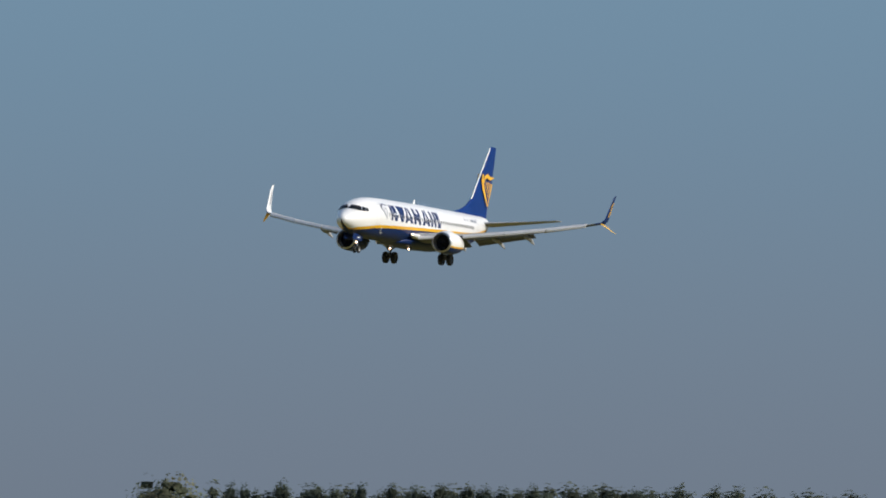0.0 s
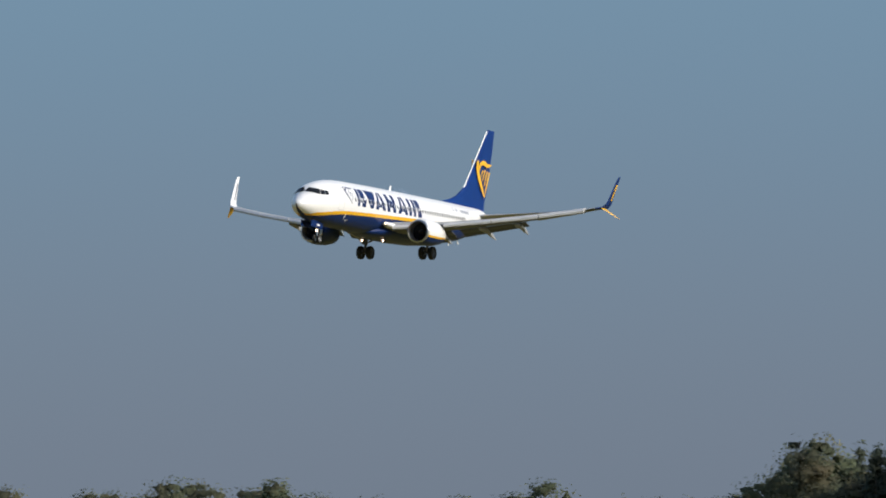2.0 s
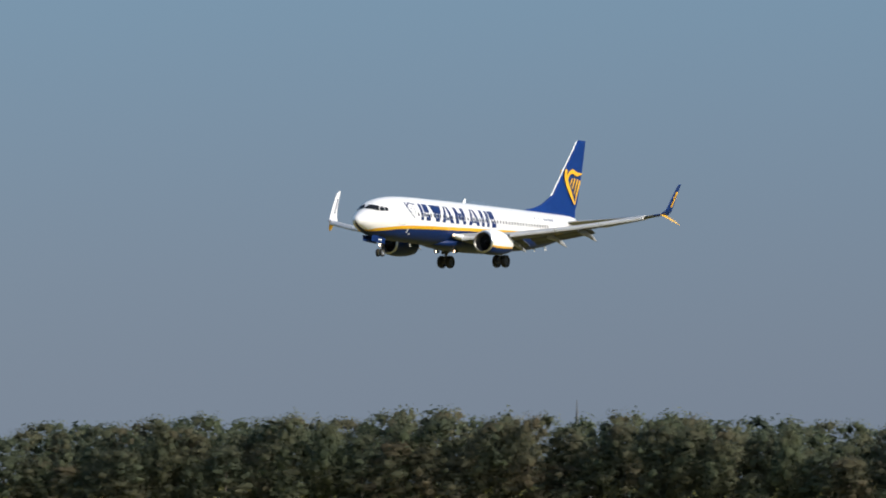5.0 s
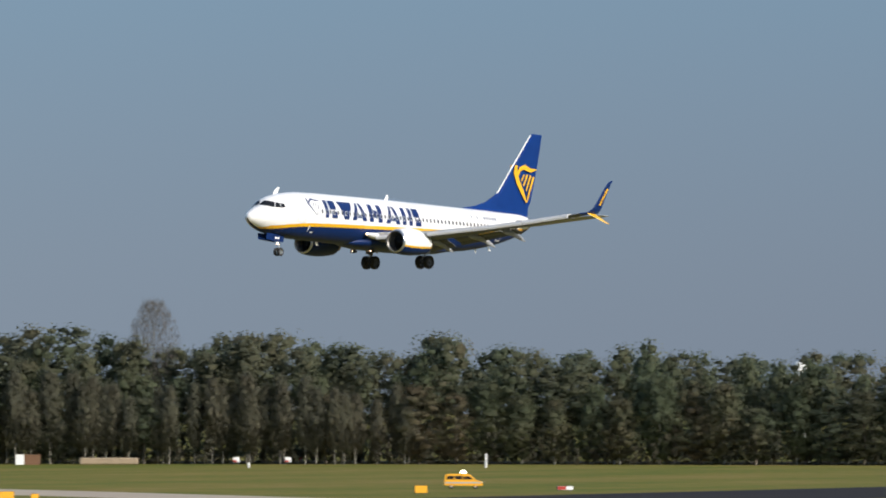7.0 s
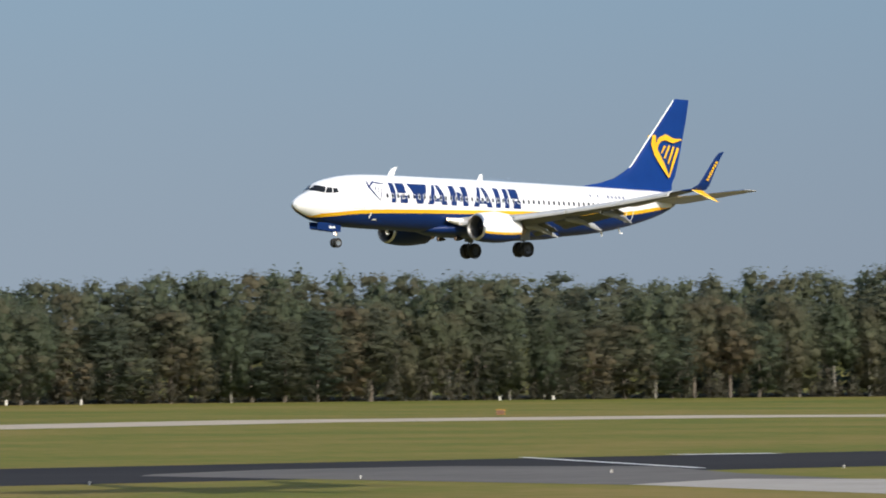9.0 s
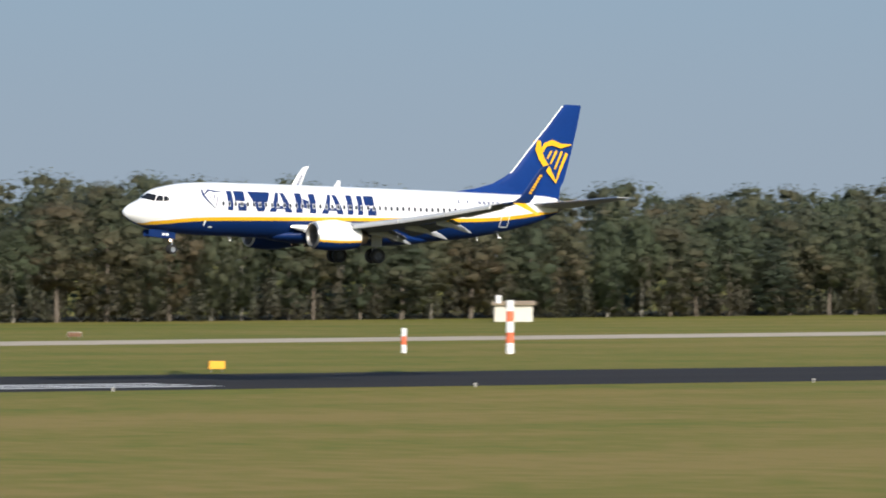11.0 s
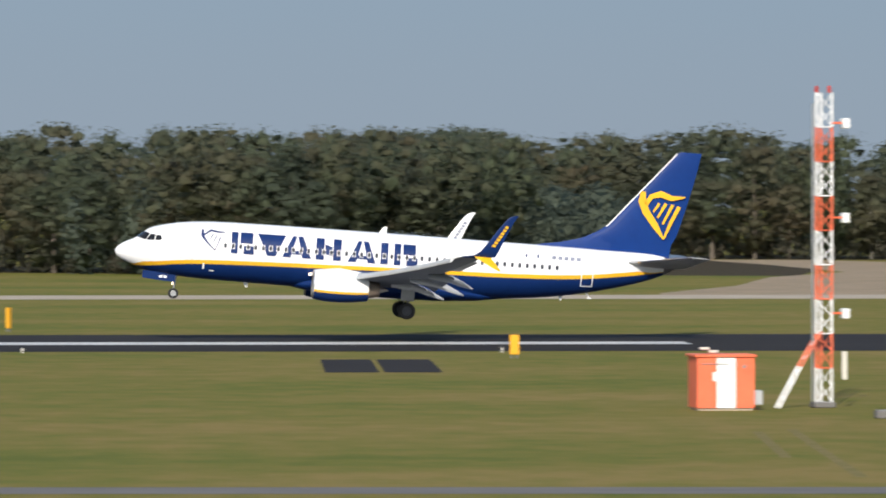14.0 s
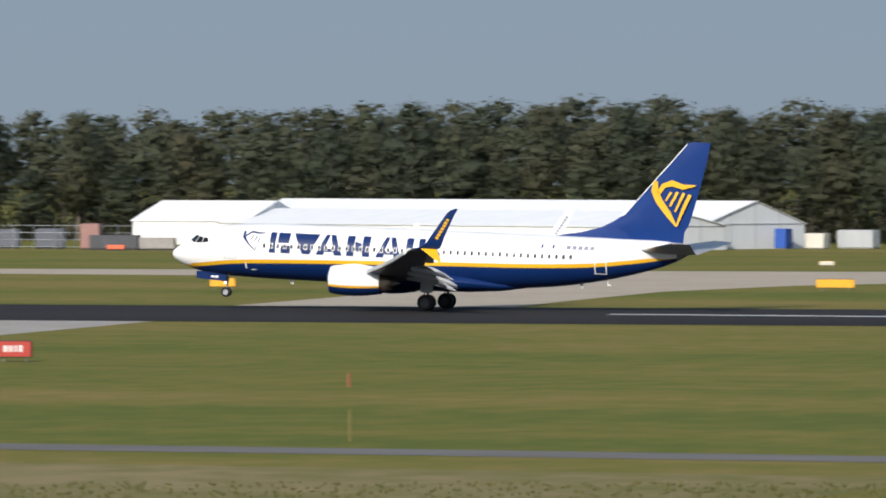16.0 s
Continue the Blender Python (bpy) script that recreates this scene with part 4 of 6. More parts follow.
    wl_ = part("winglet", bm, [M["navy"], M["white"]], w, "navy winglet with white inner face", smooth=True)
    bm = bmesh.new()
    loft(bm, [section(y, le, ch, z, 0.09, side, 0, radians(-lean)) for y, le, ch, z, lean in ((17.15, 22.75, 1.15, 4.68, 20), (17.5, 23.25, 0.85, 4.42, 36), (17.95, 23.9, 0.5, 4.05, 38), (18.2, 24.35, 0.2, 3.85, 38))])
    part("scimitar_tip", bm, M["yellow"], w, "yellow lower winglet", smooth=True)
    for inner in (False, True):
        bm = bmesh.new()
        o = (-0.075 if inner else 0.075) * side
        for k in range(7):
            u0, u1 = (k + 0.08) / 7, (k + 0.80) / 7
            pts = []
            for u, e in ((u0, 0), (u0, 1), (u1, 1), (u1, 0)):
                z = 5.40 + 1.45 * u
                pts.append((23.86 + 0.84 * u + 0.20 * e - S0, side * (17.49 + 0.16 * u) + o, z - 0.07 * e))
            bm.faces.new([bm.verts.new(p) for p in pts])
        part("winglet_mark", bm, M["mark_grey"] if inner else M["yellow"], wl_, "row of small blue-grey blocks" if inner else "row of small yellow blocks")
    return w


def nacelle(parent, side):
    e = empty("engine", Matrix.Translation((0, 0, 0)), "", "")
    e.parent = parent
    at = (13.15 - S0, side * 4.88, 1.86)
    # cowling: navy lower third, yellow line, white top
    prof = ((0.0, 0.86), (0.03, 0.95), (0.12, 1.00), (0.4, 1.06), (1.0, 1.12), (1.8, 1.13), (2.7, 1.06), (3.75, 0.88))
    bm = bmesh.new()
    n = 40
    rings = []
    for s, r in prof:
        ring = []
        for k in range(n):
            a = 2 * math.pi * k / n
            c, d = math.cos(a), math.sin(a)
            ring.append(Vector((at[0] + s, at[1] + r * c * 1.02, at[2] + r * (d if d > 0 else 0.94 * d) + 0.03 * s * 0)))
        rings.append(ring)

    def paint(i, k):
        d = math.sin(2 * math.pi * (k + 0.5) / n)
        if i < 2:
            return 3
        if math.cos(2 * math.pi * (k + 0.5) / n) * side < -0.2:      # the side turned to the hull: navy carried up to stand for its shade
            return 2 if d > 0.45 else 0
        return 2 if d > -0.30 else 1 if d > -0.46 else 0
    loft(bm, rings, caps=False, mat=paint)
    part("cowling", bm, [M["navy"], M["yellow"], M["white"], M["bare"]], e, "white cowling, navy underside, hull side navy in place of shade, bare metal lip", smooth=True)
    bm = bmesh.new()
    lathe(bm, ((0.0, 0.86), (0.06, 0.80), (0.25, 0.775), (0.95, 0.78)), at, n=32)
    part("inlet", bm, M["dull"], e, "dark metal inlet duct", smooth=True)
    bm = bmesh.new()
    lathe(bm, ((0.30, 0.01), (0.42, 0.10), (0.62, 0.20), (0.80, 0.25), (0.85, 0.25)), at, n=16)
    part("spinner", bm, M["dark"], e, smooth=True)
    for k in range(24):
        bm = bmesh.new()
        a = 2 * math.pi * k / 24
        u = Vector((0, math.cos(a), math.sin(a)))
        v = Vector((0.10, -math.sin(a) * 0.11, math.cos(a) * 0.11))
        c = Vector(at) + Vector((0.85, 0, 0))
        bm.faces.new([bm.verts.new(p) for p in (c + 0.22 * u - 0.5 * v, c + 0.77 * u - v, c + 0.77 * u + v, c + 0.22 * u + 0.5 * v)])
        part("fan_blade", bm, M["dark"], e)
    bm = bmesh.new()
    lathe(bm, ((1.0, 0.79), (1.02, 0.01)), at, n=24)
    part("fan_case", bm, M["dark"], e)
    bm = bmesh.new()
    lathe(bm, ((3.35, 0.72), (3.9, 0.62), (4.5, 0.47), (4.52, 0.42), (4.0, 0.36)), at, n=24)
    part("core_nozzle", bm, M["nozzle"], e, "bare metal exhaust nozzle", smooth=True)
    bm = bmesh.new()
    lathe(bm, ((4.0, 0.36), (4.5, 0.26), (5.1, 0.03)), at, n=20)
    lathe(bm, ((3.3, 0.80), (3.32, 0.5)), at, n=24)
    part("exhaust_plug", bm, M["dull"], e, smooth=True)
    bm = bmesh.new()
    rings = []
    for s, half, z0, z1 in ((0.9, 0.05, 0.9, 1.12), (1.8, 0.17, 0.8, 1.22), (3.2, 0.2, 0.6, 1.06), (4.4, 0.17, 0.5, 0.95), (5.4, 0.08, 0.55, 0.8)):
        rings.append([Vector((at[0] + s, at[1] + a, at[2] + b)) for a, b in ((-half, z0), (-half, z1 - 0.05), (-half * 0.5, z1), (half * 0.5, z1), (half, z1 - 0.05), (half, z0))])
    loft(bm, rings)
    part("pylon", bm, M["white"], e, smooth=True)
    return e


def wheel(parent, x, y, z, r, width, hub):
    bm = bmesh.new()
    h = width / 2
    lathe(bm, ((-h * 0.8, 0.56 * r), (-h, 0.72 * r), (-h, 0.88 * r), (-h * 0.75, 0.97 * r), (-h * 0.3, r), (h * 0.3, r), (h * 0.75, 0.97 * r), (h, 0.88 * r), (h, 0.72 * r), (h * 0.8, 0.56 * r)), (0, 0, 0), "y", 28)
    w = new("wheel")
    w.parent = parent
    w.empty_display_size = 0.1
    w.location = (x, y, z)
    part("tyre", bm, M["rubber"], w, "black rubber tyre", smooth=True)
    bm = bmesh.new()
    lathe(bm, ((-h * 0.82, 0.57 * r), (-h * 0.55, 0.50 * r), (-h * 0.5, 0.25 * r), (-h * 0.75, 0.2 * r), (-h * 0.78, 0.01), ), (0, 0, 0), "y", 20)
    lathe(bm, ((h * 0.82, 0.57 * r), (h * 0.55, 0.50 * r), (h * 0.5, 0.25 * r), (h * 0.75, 0.2 * r), (h * 0.78, 0.01), ), (0, 0, 0), "y", 20)
    part("rim", bm, hub, w, smooth=True)
    return w


def main_gear(parent, side):
    e = new("main_gear")
    e.parent = parent
    x, y = 19.7 - S0, side * 2.86
    bm = bmesh.new()
    tube(bm, (x, y, 0.56), (x + 0.05, y, 1.35), 0.09)
    tube(bm, (x + 0.05, y, 1.2), (x + 0.15, y + side * 0.1, 2.4), 0.15)
    tube(bm, (x, y - 0.5, 0.565), (x, y + 0.5, 0.565), 0.07)
    part("strut", bm, M["dull"], e, "", smooth=True)
    bm = bmesh.new()
    tube(bm, (x + 0.04, y, 1.35), (x + 0.1, y - side * 1.5, 2.0), 0.07)
    tube(bm, (x - 0.25, y, 0.75), (x - 0.2, y, 1.3), 0.04)
    part("side_brace", bm, M["dull"], e, smooth=True)
    bm = bmesh.new()
    box(bm, x - 0.45, x + 0.45, y + side * 0.2 - 0.02, y + side * 0.2 + 0.02, 1.25, 2.35, 0.01)
    part("gear_door", bm, M["wing_grey"], e)
    wheels = [wheel(e, x, y + o, 0.565, 0.565, 0.40, M["gear_grey"]) for o in (-0.43, 0.43)]
    return wheels


def nose_gear(parent):
    e = new("nose_gear")
    e.parent = parent
    x = 4.14 - S0
    bm = bmesh.new()
    tube(bm, (x, 0, 0.45), (x + 0.03, 0, 1.05), 0.055)
    tube(bm, (x + 0.02, 0, 0.95), (x + 0.1, 0, 1.9), 0.09)
    tube(bm, (x, -0.24, 0.45), (x, 0.24, 0.45), 0.05)
    tube(bm, (x + 0.04, 0, 1.1), (x - 0.75, 0, 1.8), 0.045)
    part("strut", bm, M["bare"], e, smooth=True)
    for side in (-1, 1):
        bm = bmesh.new()
        rings = []
        for dx, z0 in ((-2.15, 1.35), (-1.2, 1.28), (0.05, 1.22)):
            rings.append([Vector((x + dx, side * (0.42 + t), z)) for t, z in ((-0.015, z0), (0.015, z0), (0.06, 1.85), (0.03, 1.85))])
        loft(bm, rings)
        d = part("gear_door", bm, M["navy"], e, "navy nose gear door")
        bm = bmesh.new()
        for k in range(2):
            box(bm, x - 1.05 + 0.3 * k, x - 0.82 + 0.3 * k, side * 0.462 - 0.004, side * 0.462 + 0.004, 1.45, 1.6)
        part("marking", bm, M["white"], d, "white bars")
    bm = bmesh.new()
    lathe(bm, ((0.0, 0.09), (-0.03, 0.08), (-0.04, 0.01)), (x - 0.12, 0, 1.12), "x", 14)
    part("taxi_light", bm, M["light"], e, "lit taxi lamp")
    return [wheel(e, x, o, 0.45, 0.345, 0.19, M["bare"]) for o in (-0.2, 0.2)]


def tailplane(parent):
    bm = bmesh.new()
    zt = ((5.2, 31.0, 6.3, 0.05), (6.35, 31.3, 6.1, 0.09), (6.9, 32.3, 5.4, 0.10), (7.5, 33.15, 4.72, 0.10), (9.0, 34.4, 3.85, 0.10), (11.0, 36.08, 2.62, 0.095), (12.55, 37.35, 1.62, 0.09), (12.7, 37.55, 1.42, 0.06))
    rings = [[Vector((le + u - S0, v, z)) for u, v in airfoil(ch, th * 0.8)] for z, le, ch, th in zt]
    loft(bm, rings)
    fin = part("fin", bm, [M["fin_blue"]], parent, "tall blue tail fin", smooth=True)
    # dorsal fillet
    bm = bmesh.new()
    rings = []
    for s, z, w in ((28.2, 5.70, 0.03), (30.0, 6.02, 0.10), (31.4, 6.42, 0.16), (32.4, 6.95, 0.18), (33.3, 7.45, 0.16)):
        rings.append([Vector((s - S0, a, b)) for a, b in ((-w - 0.02, 5.3), (-w, 5.3 + 0.6 * (z - 5.3)), (-0.4 * w, z), (0.4 * w, z), (w, 5.3 + 0.6 * (z - 5.3)), (w + 0.02, 5.3))])
    loft(bm, rings)
    part("dorsal_fin", bm, M["fin_blue"], fin, smooth=True)
    # bright leading edge
    bm = bmesh.new()
    pts = ((32.05, 6.72), (32.6, 7.02), (33.12, 7.47), (34.37, 9.0), (36.05, 11.0), (37.33, 12.56))
    rings = []
    for s, z in pts:
        rings.append([Vector((s - S0 - 0.03, 0, z + 0.02)), Vector((s - S0 + 0.03, -0.06, z - 0.015)), Vector((s - S0 + 0.03, 0.06, z - 0.015))])
    loft(bm, rings)
    part("leading_edge", bm, M["white"], fin, "bright leading edge")
    # emblem: plain curved shield with bars on both sides
    for side in (-1, 1):
        for a, b in EMBLEM_STROKES:
            bm = bmesh.new()
            rows = [[bm.verts.new((s - S0, side * 0.245, z)) for s, z in pair] for pair in zip(a, b)]
            for p, q in zip(rows, rows[1:]):
                bm.faces.new((p[0], p[1], q[1], q[0]))
            part("emblem_stroke", bm, M["yellow"], fin, "yellow stroke of the curved shield emblem")
    for side in (-1, 1):
        bm = bmesh.new()
        loft(bm, [section(y, le, ch, z, 0.09, side, 0.02) for y, le, ch, z in ((0.3, 34.0, 4.4, 4.92), (1.0, 34.6, 3.85, 4.98), (7.05, 38.05, 1.3, 5.66), (7.2, 38.5, 0.8, 5.68))])
        st = part("tailplane", bm, M["wing_grey"], parent, "grey horizontal stabiliser", smooth=True)
        bm = bmesh.new()
        rings = []
        for y, le, z in ((1.2, 34.72, 5.0), (7.05, 38.05, 5.66)):
            rings.append([Vector((le - S0 + a, side * y, z + b)) for a, b in ((-0.04, 0.0), (0.16, 0.09), (0.16, -0.08))])
        loft(bm, rings)
        part("leading_edge", bm, M["bare"], st)


def stroke(mid):
    """Left and right edges of a band that follows (s, z, width) points."""
    a, b = [], []
    for i, (s, z, w) in enumerate(mid):
        p, q = mid[max(0, i - 1)], mid[min(len(mid) - 1, i + 1)]
        d = Vector((q[0] - p[0], q[1] - p[1])).normalized()
        n = Vector((-d.y, d.x)) * w / 2
        a.append((s + n.x, z + n.y))
        b.append((s - n.x, z - n.y))
    return a, b


EMBLEM_STROKES = [stroke(m) for m in (
    ((35.22, 9.85, 0.34), (35.18, 9.2, 0.52), (35.5, 8.5, 0.50), (36.2, 7.6, 0.42), (36.85, 6.72, 0.10)),
    ((35.45, 9.0, 0.30), (35.8, 9.55, 0.34), (36.4, 9.76, 0.44), (37.2, 9.52, 0.36), (38.1, 9.66, 0.08)),
    ((36.86, 6.80, 0.12), (37.25, 7.9, 0.24), (37.72, 9.0, 0.26)),
    ((36.70, 7.75, 0.14), (37.28, 9.1, 0.22)),
    ((36.32, 8.15, 0.14), (36.82, 9.15, 0.22)),
    ((36.0, 8.5, 0.12), (36.36, 9.12, 0.18)),
)]


def hull_patch(bm, poly, side, out=0.014, cut=5, across=1):
    """A thin painted shape on the hull, from its (s, z) corners, cut into strips to follow the curve."""
    (s0, z0), (s1, z1), (s2, z2), (s3, z3) = poly      # lower front, lower rear, upper rear, upper front
    rows = []
    for k in range(cut + 1):
        u = k / cut
        a = (s0 + (s3 - s0) * u, z0 + (z3 - z0) * u)
        b = (s1 + (s2 - s1) * u, z1 + (z2 - z1) * u)
        rows.append([bm.verts.new(on_hull(a[0] + (b[0] - a[0]) * j / across, a[1] + (b[1] - a[1]) * j / across, side, out)) for j in range(across + 1)])
    for p, q in zip(rows, rows[1:]):
        for j in range(across):
            bm.faces.new((p[j], p[j + 1], q[j + 1], q[j]))


def livery(fus):
    """Painted marks on both sides of the hull."""
    z0, z1 = 3.50, 4.93
    for side in (-1, 1):
        def mark(name, polys, mat, label):
            bm = bmesh.new()
            for poly in polys:
                hull_patch(bm, poly, side, 0.016, 7)
            return part(name, bm, mat, fus, label)

        def rect(a, b, lo=z0, hi=z1):
            return ((a, lo), (b, lo), (b, hi), (a, hi))
        zm = 4.2
        mark("title_block", [rect(7.70, 8.15), rect(8.30, 9.15, zm, z1), rect(8.55, 9.25, z0, zm - 0.14)], M["navy"], "plain navy block")
        mark("title_block", [((10.15, z0), (10.70, z0), (11.35, z1), (9.45, z1))], M["navy"], "plain navy tapered block")
        mark("title_block", [((11.15, z0), (11.72, z0), (12.08, z1), (11.82, z1)), ((12.5, z0), (13.1, z0), (12.5, z1), (12.16, z1)), rect(11.8, 12.45, 3.72, 3.98)], M["navy"], "plain navy tapered block")
        mark("title_block", [rect(13.40, 13.95), rect(14.55, 15.10), ((14.0, zm - 0.3), (14.5, zm - 0.45), (14.5, zm + 0.2), (14.0, zm + 0.35))], M["navy"], "plain navy block pair")
        mark("title_block", [((15.55, z0), (16.12, z0), (16.48, z1), (16.22, z1)), ((16.9, z0), (17.45, z0), (16.9, z1), (16.56, z1)), rect(16.2, 16.85, 3.72, 3.98)], M["navy"], "plain navy tapered block")
        mark("title_block", [rect(17.75, 18.25)], M["navy"], "plain navy block")
        mark("title_block", [rect(18.65, 19.1), rect(19.25, 20.1, zm, z1), rect(19.5, 20.25, z0, zm - 0.14)], M["navy"], "plain navy block")
        # plain shield in front of the blocks
        shield = []
        for pts in (((5.75, 4.95, 0.16), (5.75, 4.55, 0.20), (6.1, 4.1, 0.14), (6.65, 3.6, 0.05)), ((5.85, 4.6, 0.10), (6.3, 4.92, 0.14), (6.8, 4.84, 0.12), (7.3, 4.86, 0.05)), ((6.65, 3.62, 0.05), (6.95, 4.5, 0.08)), ((6.5, 4.15, 0.05), (6.72, 4.62, 0.08)), ((6.25, 4.3, 0.05), (6.45, 4.66, 0.08))):
            a, b = stroke(pts)
            shield += [(p, q, r, t) for p, q, r, t in zip(a, b, b[1:], a[1:])]
        mark("emblem", shield, M["navy"], "small navy shield emblem")
        # registration bars and small flags
        mark("registration", [rect(29.3 + 0.42 * k, 29.58 + 0.42 * k, 4.64, 4.88) for k in range(5)], M["mark_grey"], "grey registration bars")
        mark("flag", [rect(27.5, 27.62, 4.66, 4.9), rect(28.3, 28.42, 4.66, 4.9)], M["navy"], "small dark flag marks")
        # hatch outline on the rear belly
        mark("hatch_outline", [rect(31.35, 31.42, 2.98, 3.85), rect(32.12, 32.19, 2.98, 3.85), rect(31.42, 32.12, 2.98, 3.05)], M["white"], "white hatch outline")
        for a, b, lo, hi in ((4.35, 5.25, 2.95, 4.72), (31.2, 32.0, 3.95, 5.0)):
            mark("door", [rect(a, a + 0.03, lo, hi), rect(b - 0.03, b, lo, hi), rect(a, b, hi - 0.03, hi), rect(a, b, lo, lo + 0.03)], M["seam"], "faint grey door outline")
        mark("static_mark", [rect(5.9, 6.02, 2.32, 2.72)], M["white"], "small white service mark")
        mark("static_mark", [rect(6.35, 6.7, 2.2, 2.28)], M["white"], "small white service mark")
        # cockpit panes
        for poly in (((1.42, hull(1.42)[0] - 0.008), (1.97, 3.97), (2.26, 4.41), (1.86, hull(1.86)[0] - 0.012)), ((2.03, 3.98), (2.55, 3.99), (2.65, 4.35), (2.33, 4.40)), ((2.61, 3.98), (3.06, 4.05), (3.01, 4.32), (2.71, 4.36))):
            bm = bmesh.new()
            hull_patch(bm, poly, side, 0.035, 8, 8)
            part("cockpit_window", bm, M["glass"], fus, "dark cockpit window")
        # cabin windows
        s = 7.32
        while s < 30.1:
            zc = 3.98 + 0.006 * (s - 8)
            bm = bmesh.new()
            hull_patch(bm, ((s - 0.125, zc - 0.185), (s + 0.125, zc - 0.185), (s + 0.125, zc + 0.185), (s - 0.125, zc + 0.185)), side, 0.020, 2)
            wf = part("cabin_window", bm, M["frame_white"], fus)
            bm = bmesh.new()
            vs = []
            for k in range(10):
                a = 2 * math.pi * k / 10
                vs.append(bm.verts.new(on_hull(s + 0.10 * math.copysign(abs(math.cos(a)) ** 0.6, math.cos(a)), zc + 0.155 * math.copysign(abs(math.sin(a)) ** 0.6, math.sin(a)), side, 0.032)))
            bm.faces.new(vs)
            part("pane", bm, M["pane"], wf)
            s += 0.508


def fittings(jet, fus):
    """Antennas, lights, belly fairing and fillets."""
    bm = bmesh.new()
    rings = []
    for s, w, z0, z1 in ((11.6, 0.3, 1.62, 1.9), (13.0, 1.35, 1.36, 2.3), (15.0, 2.02, 1.24, 2.75), (19.0, 2.12, 1.22, 2.8), (22.0, 1.88, 1.28, 2.7), (24.4, 1.15, 1.46, 2.2), (26.2, 0.3, 1.74, 2.0)):
        rings.append([Vector((s - S0, w * math.cos(a), 0.5 * (z0 + z1) + 0.5 * (z1 - z0) * math.sin(a) + tilt(s))) for a in (2 * math.pi * k / 20 for k in range(20))])
    loft(bm, rings)
    part("belly_fairing", bm, M["navy"], jet, "navy belly fairing", smooth=True)
    for side in (-1, 1):
        bm = bmesh.new()
        rings = []
        for s, w, zz in ((13.1, 0.10, 2.50), (13.25, 0.22, 2.48), (13.7, 0.36, 2.42), (15.2, 0.5, 2.35)):
            rings.append([Vector((s - S0, side * 1.86 + w * math.cos(a), zz + 0.62 * w * math.sin(a))) for a in (2 * math.pi * k / 12 for k in range(12))])
        loft(bm, rings)
        part("root_fillet", bm, M["white"], jet, "bright wing root fillet", smooth=True)
        bm = bmesh.new()
        lathe(bm, ((0.0, 0.12), (-0.02, 0.10), (-0.03, 0.01)), (15.0 - S0, side * 0.95, 1.20), "x", 16)
        part("landing_light", bm, M["light"], jet, "lit landing light")
        bm = bmesh.new()
        lathe(bm, ((-0.26, 0.135), (-0.26, 0.155), (0.05, 0.16), (0.30, 0.11), (0.55, 0.01)), (15.0 - S0, side * 0.95, 1.20), "x", 16)
        lathe(bm, ((-0.26, 0.135), (0.02, 0.125)), (15.0 - S0, side * 0.95, 1.20), "x", 16)
        part("light_housing", bm, M["dark"], jet, "dark lamp housing")
        bm = bmesh.new()
        lathe(bm, ((0.0, 0.09), (-0.03, 0.07), (-0.04, 0.01)), (13.10 - S0, side * 1.96, 2.50), "x", 14)
        part("root_light", bm, M["light"], jet, "lit wing root lamp")
    for s, z, ln, h, up in ((17.6, 5.60, 0.55, 0.42, 1), (8.7, 1.60, 0.4, -0.32, -1), (30.0, 2.2, 0.3, -0.28, -1)):
        bm = bmesh.new()
        loft(bm, [[Vector((s - S0 + a, b, z + tilt(s) - 0.05 * up)) for a, b in ((0, 0), (ln * 0.5, 0.05), (ln, 0), (ln * 0.5, -0.05))],
                  [Vector((s - S0 + ln * 0.6 + a, b, z + tilt(s) + h)) for a, b in ((0, 0), (ln * 0.2, 0.03), (ln * 0.4, 0), (ln * 0.2, -0.03))]])
        part("antenna", bm, M["white"], fus, "small white blade antenna")
    bm = bmesh.new()
    tube(bm, (31.9 - S0, 0, 2.75), (32.15 - S0, 0, 2.35), 0.06, 0.03, 6)
    box(bm, 32.0 - S0, 32.3 - S0, -0.04, 0.04, 2.32, 2.40)
    part("drain_mast", bm, M["white"], fus)
    bm = bmesh.new()
    bmesh.ops.create_icosphere(bm, subdivisions=2, radius=0.16, matrix=Matrix.Translation((37.92 - S0, 0, 5.02)))
    part("tail_light", bm, M["white"], fus)


def airliner():
    jet = empty("airliner", pose(200, 420, 10), "white twin-engined airliner with navy belly, yellow stripe and blue tail", "airplane")
    fus = fuselage(jet)
    for side in (-1, 1):
        wing(jet, side)
        nacelle(jet, side)
    wheels = []
    for side in (-1, 1):
        wheels += main_gear(jet, side)
    wheels += nose_gear(jet)
    tailplane(jet)
    livery(fus)
    fittings(jet, fus)
    return jet, wheels


jet, jet_wheels = airliner()


